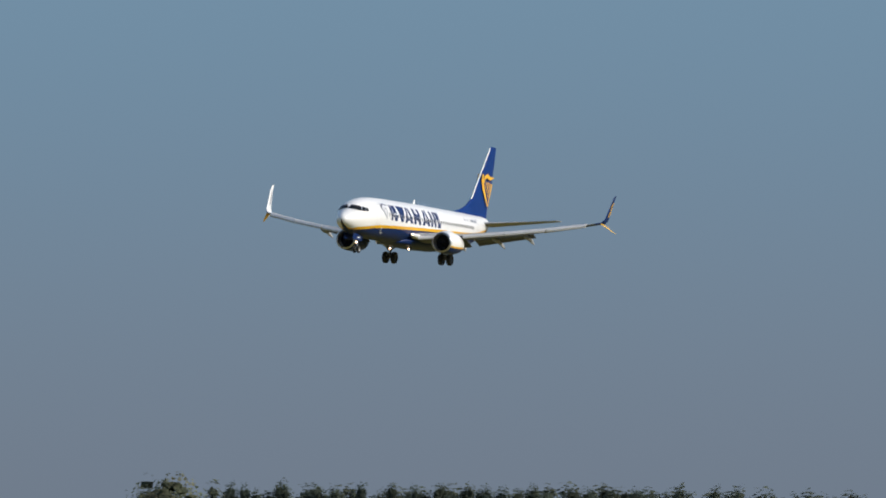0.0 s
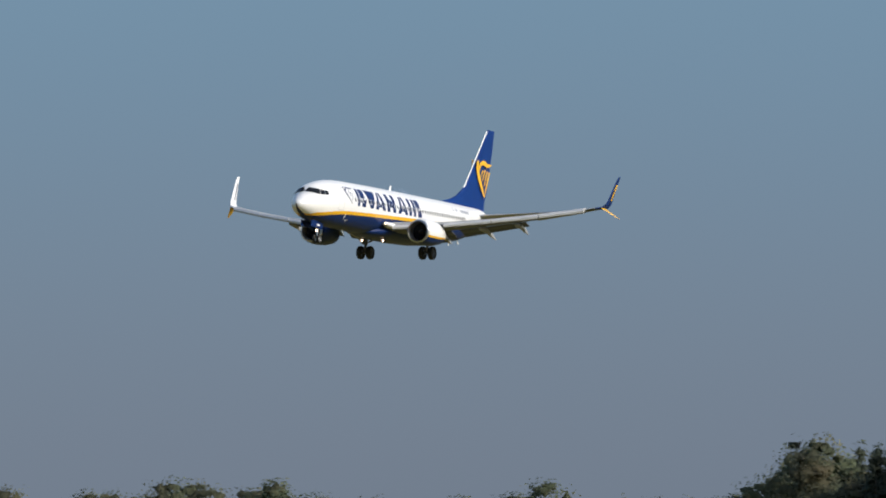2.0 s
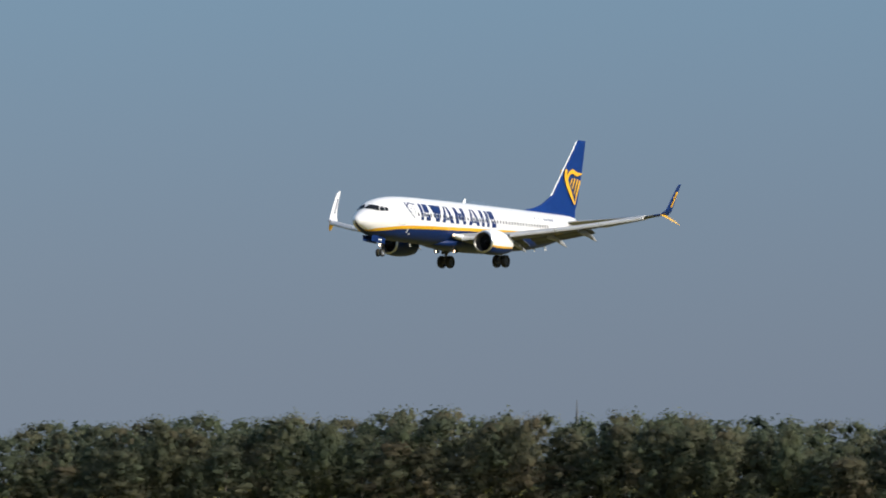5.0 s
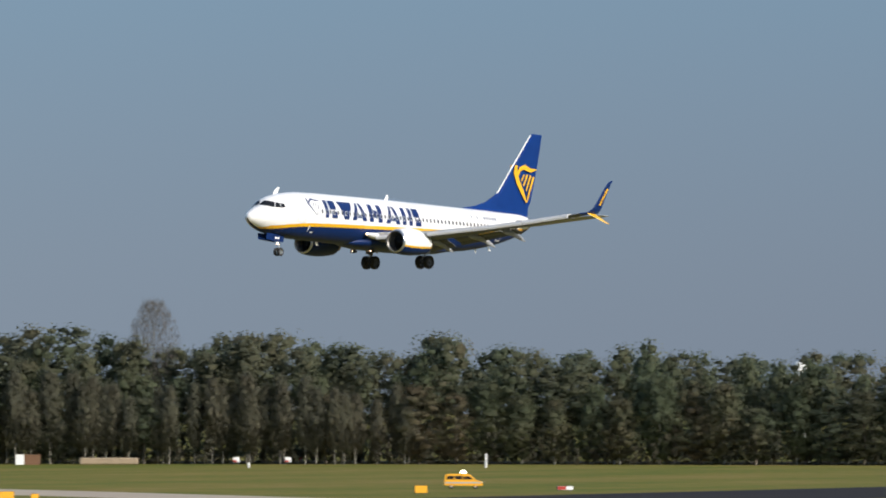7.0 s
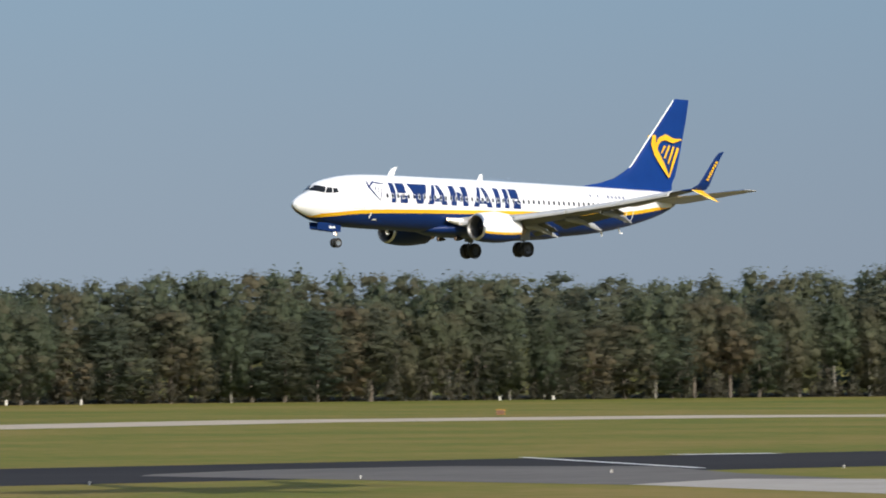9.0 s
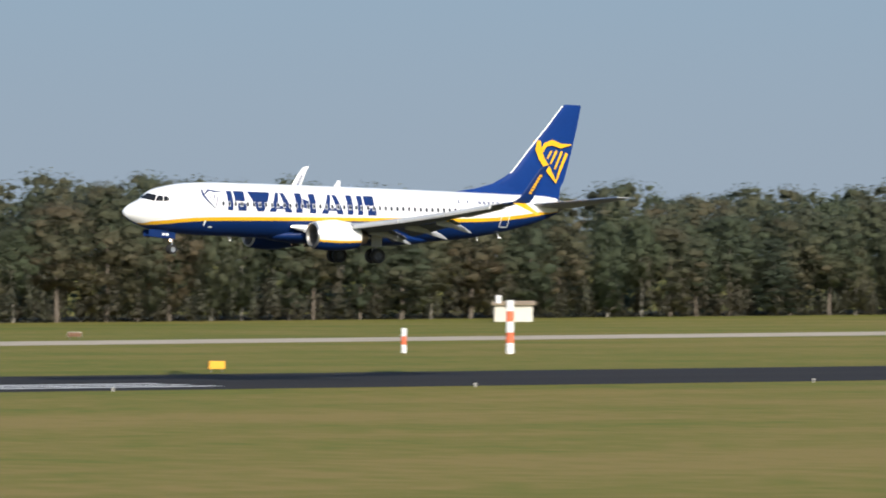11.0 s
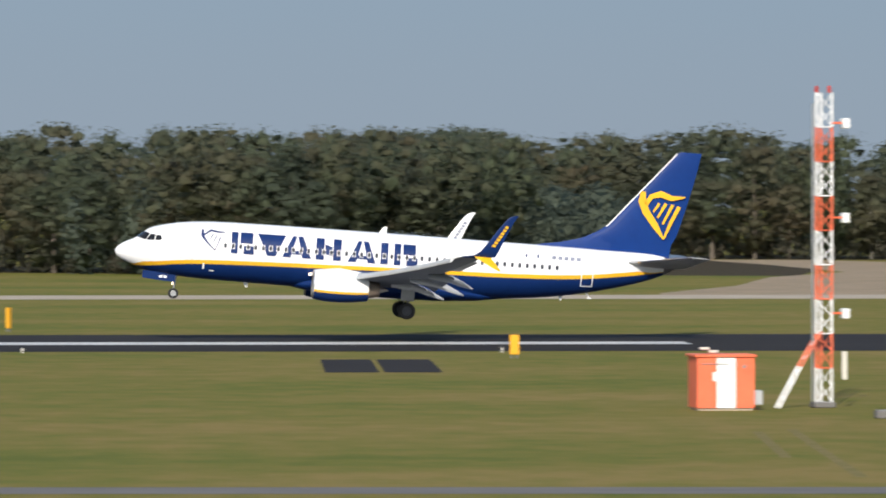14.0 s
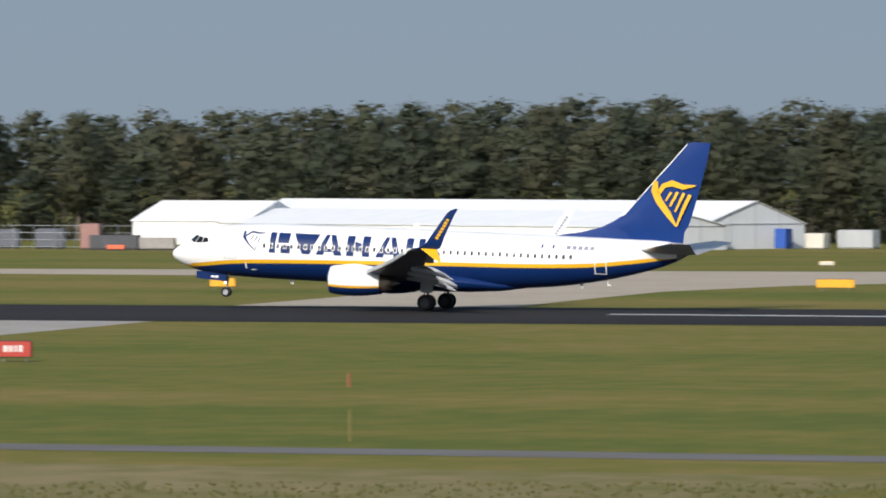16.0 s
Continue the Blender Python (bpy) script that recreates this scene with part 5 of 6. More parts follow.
# ---- buildings beyond the runway ----
def gabled(parent, x0, x1, y0, y1, eave, ridge, wall, roof, name="roof", along_x=True):
    """Walls and a pitched roof with a small overhang, in the parent's space."""
    bm = bmesh.new()
    ym, xm = 0.5 * (y0 + y1), 0.5 * (x0 + x1)
    if along_x:
        prof = [(y0, 0), (y0, eave), (ym, ridge), (y1, eave), (y1, 0)]
        rings = [[Vector((x, y, z)) for y, z in prof] for x in (x0, x1)]
    else:
        prof = [(x0, 0), (x0, eave), (xm, ridge), (x1, eave), (x1, 0)]
        rings = [[Vector((x, y, z)) for x, z in prof] for y in (y0, y1)]
    loft(bm, rings)
    bmesh.ops.recalc_face_normals(bm, faces=bm.faces[:])
    body = part("walls", bm, wall, parent)
    o, th = 0.4, 0.12
    for sgn in (-1, 1):
        bm = bmesh.new()
        slope = (ridge - eave) / (0.5 * ((y1 - y0) if along_x else (x1 - x0)))
        span = 0.5 * ((y1 - y0) if along_x else (x1 - x0))
        rings = []
        for d in ((x0 - o, x1 + o) if along_x else (y0 - o, y1 + o)):
            ring = []
            for u, v in ((0, ridge + 0.02), (span + o, eave - slope * o + 0.02), (span + o, eave - slope * o + 0.02 + th), (0, ridge + 0.02 + th)):
                ring.append(Vector((d, ym + sgn * u, v)) if along_x else Vector((xm + sgn * u, d, v)))
            rings.append(ring)
        loft(bm, rings)
        bmesh.ops.recalc_face_normals(bm, faces=bm.faces[:])
        part(name, bm, roof, parent)
    return body


def slab(name, parent, x0, x1, y0, y1, z0, z1, mat, label="", bevel=0.0):
    bm = bmesh.new()
    box(bm, x0, x1, y0, y1, z0, z1, bevel)
    return part(name, bm, mat, parent, label)


def hangar():
    # origin at the front corner that is nearest to the runway; length runs towards -x
    h = empty("hangar", pose(-30.5, 738, 0, 0, 0, -9), "long pale hangar with open dark doors and white panels", "hangar")
    ln, dp, eave, ridge = 52.0, 26.0, 4.05, 6.15
    # back, sides and a front wall with two openings
    slab("back_wall", h, -ln, 0, dp - 0.25, dp, 0, eave, M["dark_shade_grey"])
    for x in (-ln, -0.25):
        bm = bmesh.new()
        loft(bm, [[Vector((x + d, y, z)) for y, z in ((0, 0), (0, eave), (dp / 2, ridge), (dp, eave), (dp, 0))] for d in (0, 0.25)])
        bmesh.ops.recalc_face_normals(bm, faces=bm.faces[:])
        part("gable_wall", bm, M["grey_sheet"], h, "grey corrugated gable")
    slab("door_header", h, -ln, 0, -0.1, 0.2, 3.7, eave, M["cream"])
    slab("floor_slab", h, -ln, 0, 0.2, dp - 0.25, 0.0, 0.06, M["dark_shade_grey"])
    for a, b, label in ((-52, -30.7, "cream panel wall"), (-19.5, -15.0, "white panel door"), (-2.5, 0.0, "white end panel")):
        slab("door_panel", h, a, b, -0.15, 0.15, 0, 3.7, M["cream"], label)
    for a in (-18.6, -16.5):
        slab("window", h, a, a + 1.0, -0.2, -0.1, 0.9, 2.1, M["pane"], "small dark window")
    for sgn in (0, 1):
        bm = bmesh.new()
        ya, yb = (-0.6, dp / 2) if sgn == 0 else (dp + 0.6, dp / 2)
        loft(bm, [[Vector((x, y, z)) for y, z in ((ya, eave - 0.05), (yb, ridge), (yb, ridge + 0.14), (ya, eave + 0.1))] for x in (-ln - 0.5, 0.5)])
        bmesh.ops.recalc_face_normals(bm, faces=bm.faces[:])
        part("roof", bm, M["roof_sheet"], h, "pale grey sheet roof")
    for x in (-8.5, -37):
        bm = bmesh.new()
        loft(bm, [[Vector((x + dx, y, eave + 0.16 + (ridge - eave) * y / (dp / 2))) for y in (6.0, 8.2)] + [Vector((x + dx, y, eave + 0.22 + (ridge - eave) * y / (dp / 2))) for y in (8.2, 6.0)] for dx in (0, 2.2)])
        part("skylight", bm, M["dark_roof"], h, "dark roof light")
    # clutter before the doors
    for x, y, w, d, hh, mat, label in ((-36.5, 733.5, 1.2, 1.0, 2.1, "white", "white upright cabinet beside the hangar door"), (-33.5, 734.5, 2.0, 1.6, 1.5, "dull", "grey ground cart before the hangar door"), (-52, 742, 1.0, 0.8, 1.8, "grey_sheet", "grey locker beside the hangar panel"), (-28.2, 733, 0.8, 0.8, 2.4, "white", "white gas bottle cage beside the hangar")):
        c = empty("storage_crate", pose(x, y, 0), label, "crate", "yard clutter")
        slab("body", c, -w / 2, w / 2, -d / 2, d / 2, 0, hh * 0.93, M[mat], bevel=0.05)
        slab("lid", c, -w / 2 - 0.04, w / 2 + 0.04, -d / 2 - 0.04, d / 2 + 0.04, hh * 0.93, hh, M["grey_sheet"])


def clubhouse():
    c = empty("clubhouse", pose(-107.4, 782, 0, 0, 0, -4), "low white clubhouse with dark grey hipped roof", "building")
    # front wing
    slab("wall", c, 0, 13.5, 0, 6, 0, 2.7, M["white"])
    slab("fascia", c, -0.3, 13.8, -0.4, 6.4, 2.7, 2.95, M["white"])
    bm = bmesh.new()
    loft(bm, [[Vector(p) for p in ((-0.3, -0.4, 2.95), (13.8, -0.4, 2.95), (13.8, 6.4, 2.95), (-0.3, 6.4, 2.95))], [Vector(p) for p in ((4.5, 3, 4.5), (10.5, 3, 4.5), (10.5, 3.2, 4.5), (4.5, 3.2, 4.5))]])
    part("roof", bm, M["dark_roof"], c, "grey hipped roof")
    for x in (1.6, 4.9, 5.9, 7.6, 9.6, 11.2):
        f = slab("window", c, x, x + 0.75, -0.08, 0.05, 0.9, 2.2, M["white"])
        slab("pane", f, x + 0.08, x + 0.67, -0.12, -0.08, 1.0, 2.1, M["pane"])
    slab("door", c, 2.9, 4.2, -0.1, 0.05, 0, 2.3, M["dull"], "dark double door")
    # main hall behind
    slab("wall", c, 8, 25.5, 6.5, 17, 0, 3.2, M["grey_sheet"])
    bm = bmesh.new()
    loft(bm, [[Vector(p) for p in ((7.4, 5.8, 3.1), (26.2, 5.8, 3.1), (26.2, 17.6, 3.1), (7.4, 17.6, 3.1))], [Vector(p) for p in ((10.5, 11.4, 5.4), (21.5, 11.4, 5.4), (21.5, 12, 5.4), (10.5, 12, 5.4))]])
    part("roof", bm, M["dark_roof"], c, "dark slate roof")
    bm = bmesh.new()
    tube(bm, (14.6, 11.6, 5.3), (14.6, 11.6, 6.0), 0.28, n=10)
    tube(bm, (14.6, 11.6, 6.0), (14.6, 11.6, 6.2), 0.4, n=10)
    part("roof_vent", bm, M["white"], c, "white roof vent")
    slab("canopy", c, 21.5, 26.5, 5, 9, 3.9, 4.1, M["white"], "flat white canopy")
    bm = bmesh.new()
    tube(bm, (26.2, 5.3, 0), (26.2, 5.3, 3.9), 0.09)
    part("post", bm, M["dull"], c)


def marquee(x, y, turn, ln, width, eave, ridge, label):
    """A frame tent: its gable at the origin, its length towards -x."""
    m = empty("marquee", pose(x, y, 0, 0, 0, turn), label, "tent", "event tents")
    for yy in (0, width - 0.06):
        slab("side_sheet", m, -ln, 0, yy, yy + 0.06, 0, eave, M["white_sheet"])
    n = int(ln / 5)
    for sgn in (0, 1):
        bm = bmesh.new()
        ya = -0.25 if sgn == 0 else width + 0.25
        rings = []
        for k in range(2 * n + 1):
            xx = 0.3 - (ln + 0.6) * k / (2 * n)
            sag = 0.0 if k % 2 == 0 else -0.10
            rings.append([Vector((xx, a, b)) for a, b in ((ya, eave - 0.05 + sag * 0.4), (0.5 * (ya + width / 2), 0.5 * (eave + ridge) + sag), (width / 2, ridge), (width / 2, ridge + 0.05), (0.5 * (ya + width / 2), 0.5 * (eave + ridge) + 0.05 + sag), (ya, eave + sag * 0.4))])
        loft(bm, rings)
        bmesh.ops.recalc_face_normals(bm, faces=bm.faces[:])
        part("roof_sheet", bm, M["white_sheet"], m, "white tarpaulin roof")
    for xx in (-0.05, -ln):
        bm = bmesh.new()
        loft(bm, [[Vector((xx + d, a, b)) for a, b in ((0, 0), (0, eave), (width / 2, ridge), (width, eave), (width, 0))] for d in (0, 0.05)])
        bmesh.ops.recalc_face_normals(bm, faces=bm.faces[:])
        # greyer than the roof sheet: the gable's shade is put into its colour
        part("gable_sheet", bm, M["pale_sheet"], m, "shaded pale grey gable sheet")
    for k in range(5):
        bm = bmesh.new()
        yy = 0.15 + (width - 0.3) * k / 4
        tube(bm, (0.06, yy, 0), (0.06, yy, eave + (ridge - eave) * (1 - abs(2 * yy / width - 1))), 0.04, n=6)
        part("frame_post", bm, M["grey_sheet"], m)
    bm = bmesh.new()
    tube(bm, (0.08, 0, eave), (0.08, width, eave), 0.045, n=6)
    part("frame_rail", bm, M["grey_sheet"], m)
    return m


def event_yard():
    marquee(-186.6, 751.3, -36, 100, 17.2, 3.0, 4.85, "white frame tent with grey gable beyond the runway")
    marquee(-180.0, 768.2, -36, 100, 17, 3.2, 6.1, "tall white frame tent with grey gable beyond the runway")
    marquee(-251, 800, -14, 18, 16, 3.2, 5.9, "smaller white tent with plain walls beside the yard")
    items = ((-171.5, 776, 1.6, 2.2, 2.6, "blue", "bright blue site toilet beside the tents"), (-167.5, 778, 2.6, 2.0, 2.0, "cream", "pale storage box beside the tents"),
             (-163, 782, 5.0, 2.4, 2.4, "grey_sheet", "grey cargo container beside the tents"), (-156, 784, 5.5, 2.3, 2.5, "white", "white box trailer in the yard"),
             (-182.3, 753.9, 1.4, 1.0, 1.2, "white", "white drum beside the tent gable"), (-183.0, 762, 1.2, 1.0, 1.0, "white", "white drum beside the tent gable"),
             (-199, 748, 1.6, 1.2, 1.1, "cream", "pale crate at the tent corner"), (-205, 750, 3.2, 1.4, 1.4, "brown", "dark low cart at the tent corner"))
    for x, y, w, d, h, mat, label in items:
        c = empty("storage_crate", pose(x, y, 0, 0, 0, -12), label, "crate", "yard clutter")
        slab("body", c, -w / 2, w / 2, -d / 2, d / 2, 0.12, h, M[mat], bevel=0.06)
        slab("skid", c, -w / 2 + 0.1, w / 2 - 0.1, -d / 2 + 0.1, d / 2 - 0.1, 0, 0.12, M["dull"])
    items = ((-250, 742, 6.2, 2.2, 1.9, "gear_grey", "dark flat trailer with boxes"), (-244, 741, 4.5, 2.0, 1.6, "dull", "grey low trailer standing in the yard"), (-254.5, 746, 2.4, 2.2, 3.3, "faded_red", "pinkish tall site cabin in the yard"), (-262, 752, 3.6, 2.2, 2.6, "dark_shade_grey", "dark grey container in the yard"),
             (-268.5, 754, 3.0, 2.2, 2.5, "dark_shade_grey", "dark grey site cabin standing in the yard"), (-277, 756, 3.5, 2.2, 2.4, "cream", "grey site cabin beside the fence"), (-248.5, 738, 2.2, 1.0, 0.7, "orange", "orange barrier bags on the grass"))
    for x, y, w, d, h, mat, label in items:
        c = empty("storage_crate", pose(x, y, 0, 0, 0, 8), label, "crate", "yard clutter")
        slab("body", c, -w / 2, w / 2, -d / 2, d / 2, 0.18, h, M[mat], bevel=0.07)
        slab("skid", c, -w / 2 + 0.1, w / 2 - 0.1, -d / 2 + 0.1, d / 2 - 0.1, 0, 0.18, M["dark"])
    f = empty("mesh_fence", pose(-246, 748, 0, 0, 0, 172), "pale steel mesh fence round the yard", "fence")
    for k in range(15):
        bm = bmesh.new()
        tube(bm, (3 * k, 0, 0), (3 * k, 0, 3.1), 0.05, n=6)
        part("post", bm, M["bare"], f)
    for z in (0.3, 1.2, 2.1, 3.0):
        bm = bmesh.new()
        tube(bm, (0, 0, z), (42, 0, z), 0.025, n=5)
        part("wire", bm, M["bare"], f)


def light_plane(x, y, turn, body, trim, label):
    """A parked high-wing light aircraft."""
    a = empty("light_aircraft", pose(x, y, 0, 0, 0, turn), label, "airplane", "parked light aircraft")
    bm = bmesh.new()
    loft(bm, [[Vector((s, w * math.cos(t), z + h * math.sin(t))) for t in (2 * math.pi * k / 10 for k in range(10))] for s, w, h, z in ((-2.3, 0.15, 0.2, 1.25), (-1.9, 0.45, 0.45, 1.25), (-0.9, 0.55, 0.6, 1.3), (0.2, 0.58, 0.75, 1.4), (1.4, 0.45, 0.6, 1.4), (3.4, 0.2, 0.28, 1.45), (5.2, 0.06, 0.14, 1.5))])
    part("fuselage", bm, body, a, smooth=True)
    bm = bmesh.new()
    loft(bm, [[Vector((-0.6 + u, y_, 2.15 + v + 0.03 * abs(y_))) for u, v in airfoil(1.5, 0.12, 5)] for y_ in (-5.4, 0, 5.4)])
    part("wing", bm, body, a, smooth=True)
    bm = bmesh.new()
    loft(bm, [[Vector((4.2 + u + (0.5 if z > 2 else 0), v, z)) for u, v in airfoil(1.2 if z < 2 else 0.6, 0.1, 4)] for z in (1.5, 2.75)])
    part("fin", bm, trim, a)
    bm = bmesh.new()
    loft(bm, [[Vector((4.3 + u, y_, 1.55 + v)) for u, v in airfoil(0.9, 0.1, 4)] for y_ in (-1.7, 1.7)])
    part("tailplane", bm, body, a)
    for wx, wy in ((-1.6, 0), (0.5, -1.1), (0.5, 1.1)):
        bm = bmesh.new()
        lathe(bm, ((-0.08, 0.02), (-0.08, 0.2), (0.08, 0.2), (0.08, 0.02)), (wx, wy, 0.2), "y", 12)
        part("wheel", bm, M["rubber"], a)
        bm = bmesh.new()
        tube(bm, (wx, wy, 0.2), (wx, wy * 0.4, 0.95), 0.05, n=6)
        part("leg", bm, M["bare"], a)
    return a


def parking_row():
    light_plane(-100, 772, 20, M["white"], M["white"], "white high-wing light aircraft parked on grass")
    light_plane(-92.5, 774, -160, M["white"], M["red"], "white light aircraft with red fin parked on grass")
    light_plane(-85, 776, 15, M["navy"], M["signal_yellow"], "blue and yellow light aircraft parked on grass")


hangar()
clubhouse()
event_yard()
parking_row()


# ---- masts, huts, signs and posts on the field ----
def lattice_mast():
    m = empty("antenna_mast", pose(34.4, 284.5, 0, 0, 0, 8), "red and white lattice antenna mast beside the runway", "mast")
    top, w = 14.5, 0.37
    corners = ((-w, -w * 0.6), (w, -w * 0.6), (0, w * 0.9))
    bands = 9
    for k in range(bands):
        z0, z1 = 0.25 + (top - 0.25) * k / bands, 0.25 + (top - 0.25) * (k + 1) / bands
        mat = M["white"] if k % 2 == 0 else M["orange"]
        bm = bmesh.new()
        for x, y in corners:
            tube(bm, (x, y, z0), (x, y, z1), 0.055, n=6)
        for i in range(3):
            a, b = corners[i], corners[(i + 1) % 3]
            zm = 0.5 * (z0 + z1)
            tube(bm, (*a, z0), (*b, zm), 0.026, n=5)
            tube(bm, (*b, zm), (*a, z1), 0.026, n=5)
            tube(bm, (*a, z0), (*b, z0), 0.03, n=5)
        part("lattice_section", bm, mat, m, "white lattice section" if k % 2 == 0 else "orange-red lattice section")
    slab("footing", m, -0.5, 0.5, -0.5, 0.5, 0, 0.27, M["road_grey"], bevel=0.05)
    # cable duct up one side
    bm = bmesh.new()
    tube(bm, (-w - 0.16, -0.2, 0.3), (-w - 0.16, -0.2, 14.0), 0.06, n=8)
    part("cable_duct", bm, M["bare"], m, "grey cable duct")
    # raking stay
    for y in (-0.5, 0.2):
        for a, b, mat in (((-0.2, 3.5), (-1.15, 1.9), M["orange"]), ((-1.15, 1.9), (-2.2, 0.0), M["white"])):
            bm = bmesh.new()
            tube(bm, (a[0], y, a[1]), (b[0], y, b[1]), 0.055, n=6)
            part("stay", bm, mat, m, "raking stay")
    bm = bmesh.new()
    for k in range(5):
        u = 0.1 + 0.18 * k
        tube(bm, (-0.2 - 2.0 * u, -0.5, 3.5 * (1 - u)), (-0.2 - 2.0 * (u + 0.08), 0.2, 3.5 * (1 - u - 0.08)), 0.03, n=5)
    part("stay_bracing", bm, M["white"], m)
    for z in (4.35, 8.75, 13.1):
        bm = bmesh.new()
        tube(bm, (w, -0.3, z), (w + 0.55, -0.3, z), 0.05, n=6)
        part("bracket", bm, M["orange"], m)
        bm = bmesh.new()
        box(bm, w + 0.45, w + 0.78, -0.55, 0.1, z - 0.25, z + 0.22, 0.04)
        part("antenna_box", bm, M["white"], m, "small white antenna box")
    slab("monitor_panel", m, w + 0.45, w + 0.68, -0.45, -0.25, 1.3, 2.6, M["cream"], "pale upright panel", 0.02)
    for x in (-0.3, 0.3):
        bm = bmesh.new()
        lathe(bm, ((0, 0.09), (0.25, 0.09), (0.33, 0.03), (0.34, 0.01)), (x, 0, top), "z", 10)
        part("obstruction_light", bm, M["red"], m, "red obstruction light")


def equipment_hut():
    h = empty("equipment_hut", pose(29.45, 282.0, 0, 0, 0, 4), "orange and white striped equipment hut on grass", "hut")
    for a, b, mat, label in ((-1.32, -0.42, "orange", "orange panel"), (-0.42, 0.45, "white", "white panel"), (0.45, 1.32, "orange", "orange panel")):
        slab("wall", h, a, b, -1.2, 1.2, 0.12, 2.42, M[mat], label)
    slab("roof", h, -1.42, 1.42, -1.3, 1.3, 2.42, 2.55, M["orange"], bevel=0.03)
    slab("plinth", h, -1.25, 1.25, -1.1, 1.1, 0, 0.12, M["concrete"])
    slab("vent", h, -0.6, -0.3, -1.24, -1.2, 1.35, 1.75, M["white"], "white vent")
    slab("handle_rail", h, -1.15, 0.1, -1.23, -1.2, 2.1, 2.14, M["dull"])
    bm = bmesh.new()
    tube(bm, (0.85, -1.24, 2.0), (0.85, -1.2, 2.0), 0.09, n=12)
    part("fan_grille", bm, M["dull"], h)
    slab("side_cabinet", h, 1.36, 1.75, -0.9, -0.3, 0.25, 0.9, M["grey_sheet"], "grey side cabinet", 0.02)
    for x in (-0.8, -0.4):
        slab("roof_lamp", h, x - 0.22, x + 0.22, -0.3, 0.1, 2.6 + (0.14 if x < -0.5 else 0), 2.72 + (0.14 if x < -0.5 else 0), M["cream"], "pale roof fitting", 0.03)


def banded_pole(x, y, h, bands, r, label, extra=False):
    p = empty("marker_pole", pose(x, y, 0), label, "pole", "marker poles")
    for k in range(bands):
        bm = bmesh.new()
        tube(bm, (0, 0, h * k / bands), (0, 0, h * (k + 1) / bands), r, n=8)
        part("band", bm, M["white"] if k % 2 == 0 else M["orange"], p)
    if extra:
        slab("sensor", p, -0.28, 0.12, -0.15, 0.1, 0.57 * h, 0.57 * h + 0.14, M["bare"])
    return p


def sign(x, y, w, h, mat, label, turn=0.0, side="dark", legs=0.25, thick=0.5):
    """A boxed airfield sign on short legs."""
    s = empty("airfield_sign", pose(x, y, 0, 0, 0, turn), label, "sign", "airfield signs")
    slab("cabinet", s, -w / 2 - 0.03, w / 2 + 0.03, 0.02, thick, legs, legs + h, M[side], bevel=0.03)
    slab("face", s, -w / 2, w / 2, -0.02, 0.02, legs + 0.03, legs + h - 0.03, M[mat])
    for dx in (-0.35 * w, 0.35 * w):
        bm = bmesh.new()
        tube(bm, (dx, thick / 2, 0), (dx, thick / 2, legs + 0.05), 0.05, n=6)
        part("leg", bm, M["dull"], s)
    return s


def post(x, y, h, r, mat, label, cap=""):
    p = empty("marker_post", pose(x, y, 0), label, "post", "marker posts")
    bm = bmesh.new()
    tube(bm, (0, 0, 0), (0, 0, h), r, r * 0.9, n=8)
    part("shaft", bm, M[mat], p)
    bm = bmesh.new()
    lathe(bm, ((h - 0.02, r * 0.9), (h + 0.05, r * 0.8), (h + 0.09, 0.01)), (0, 0, 0), "z", 8)
    part("cap", bm, M[cap or mat], p)
    return p


def runway_light(x, y):
    e = empty("runway_light", pose(x, y, 0), "small pale elevated runway edge light", "lamp", "runway edge lights")
    bm = bmesh.new()
    lathe(bm, ((0, 0.10), (0.03, 0.09), (0.04, 0.04), (0.14, 0.04)), (0, 0, 0), "z", 10)
    part("base", bm, M["cream"], e)
    bm = bmesh.new()
    lathe(bm, ((0.14, 0.08), (0.24, 0.085), (0.29, 0.04), (0.30, 0.01)), (0, 0, 0), "z", 10)
    part("lens", bm, M["cream"], e)
    return e


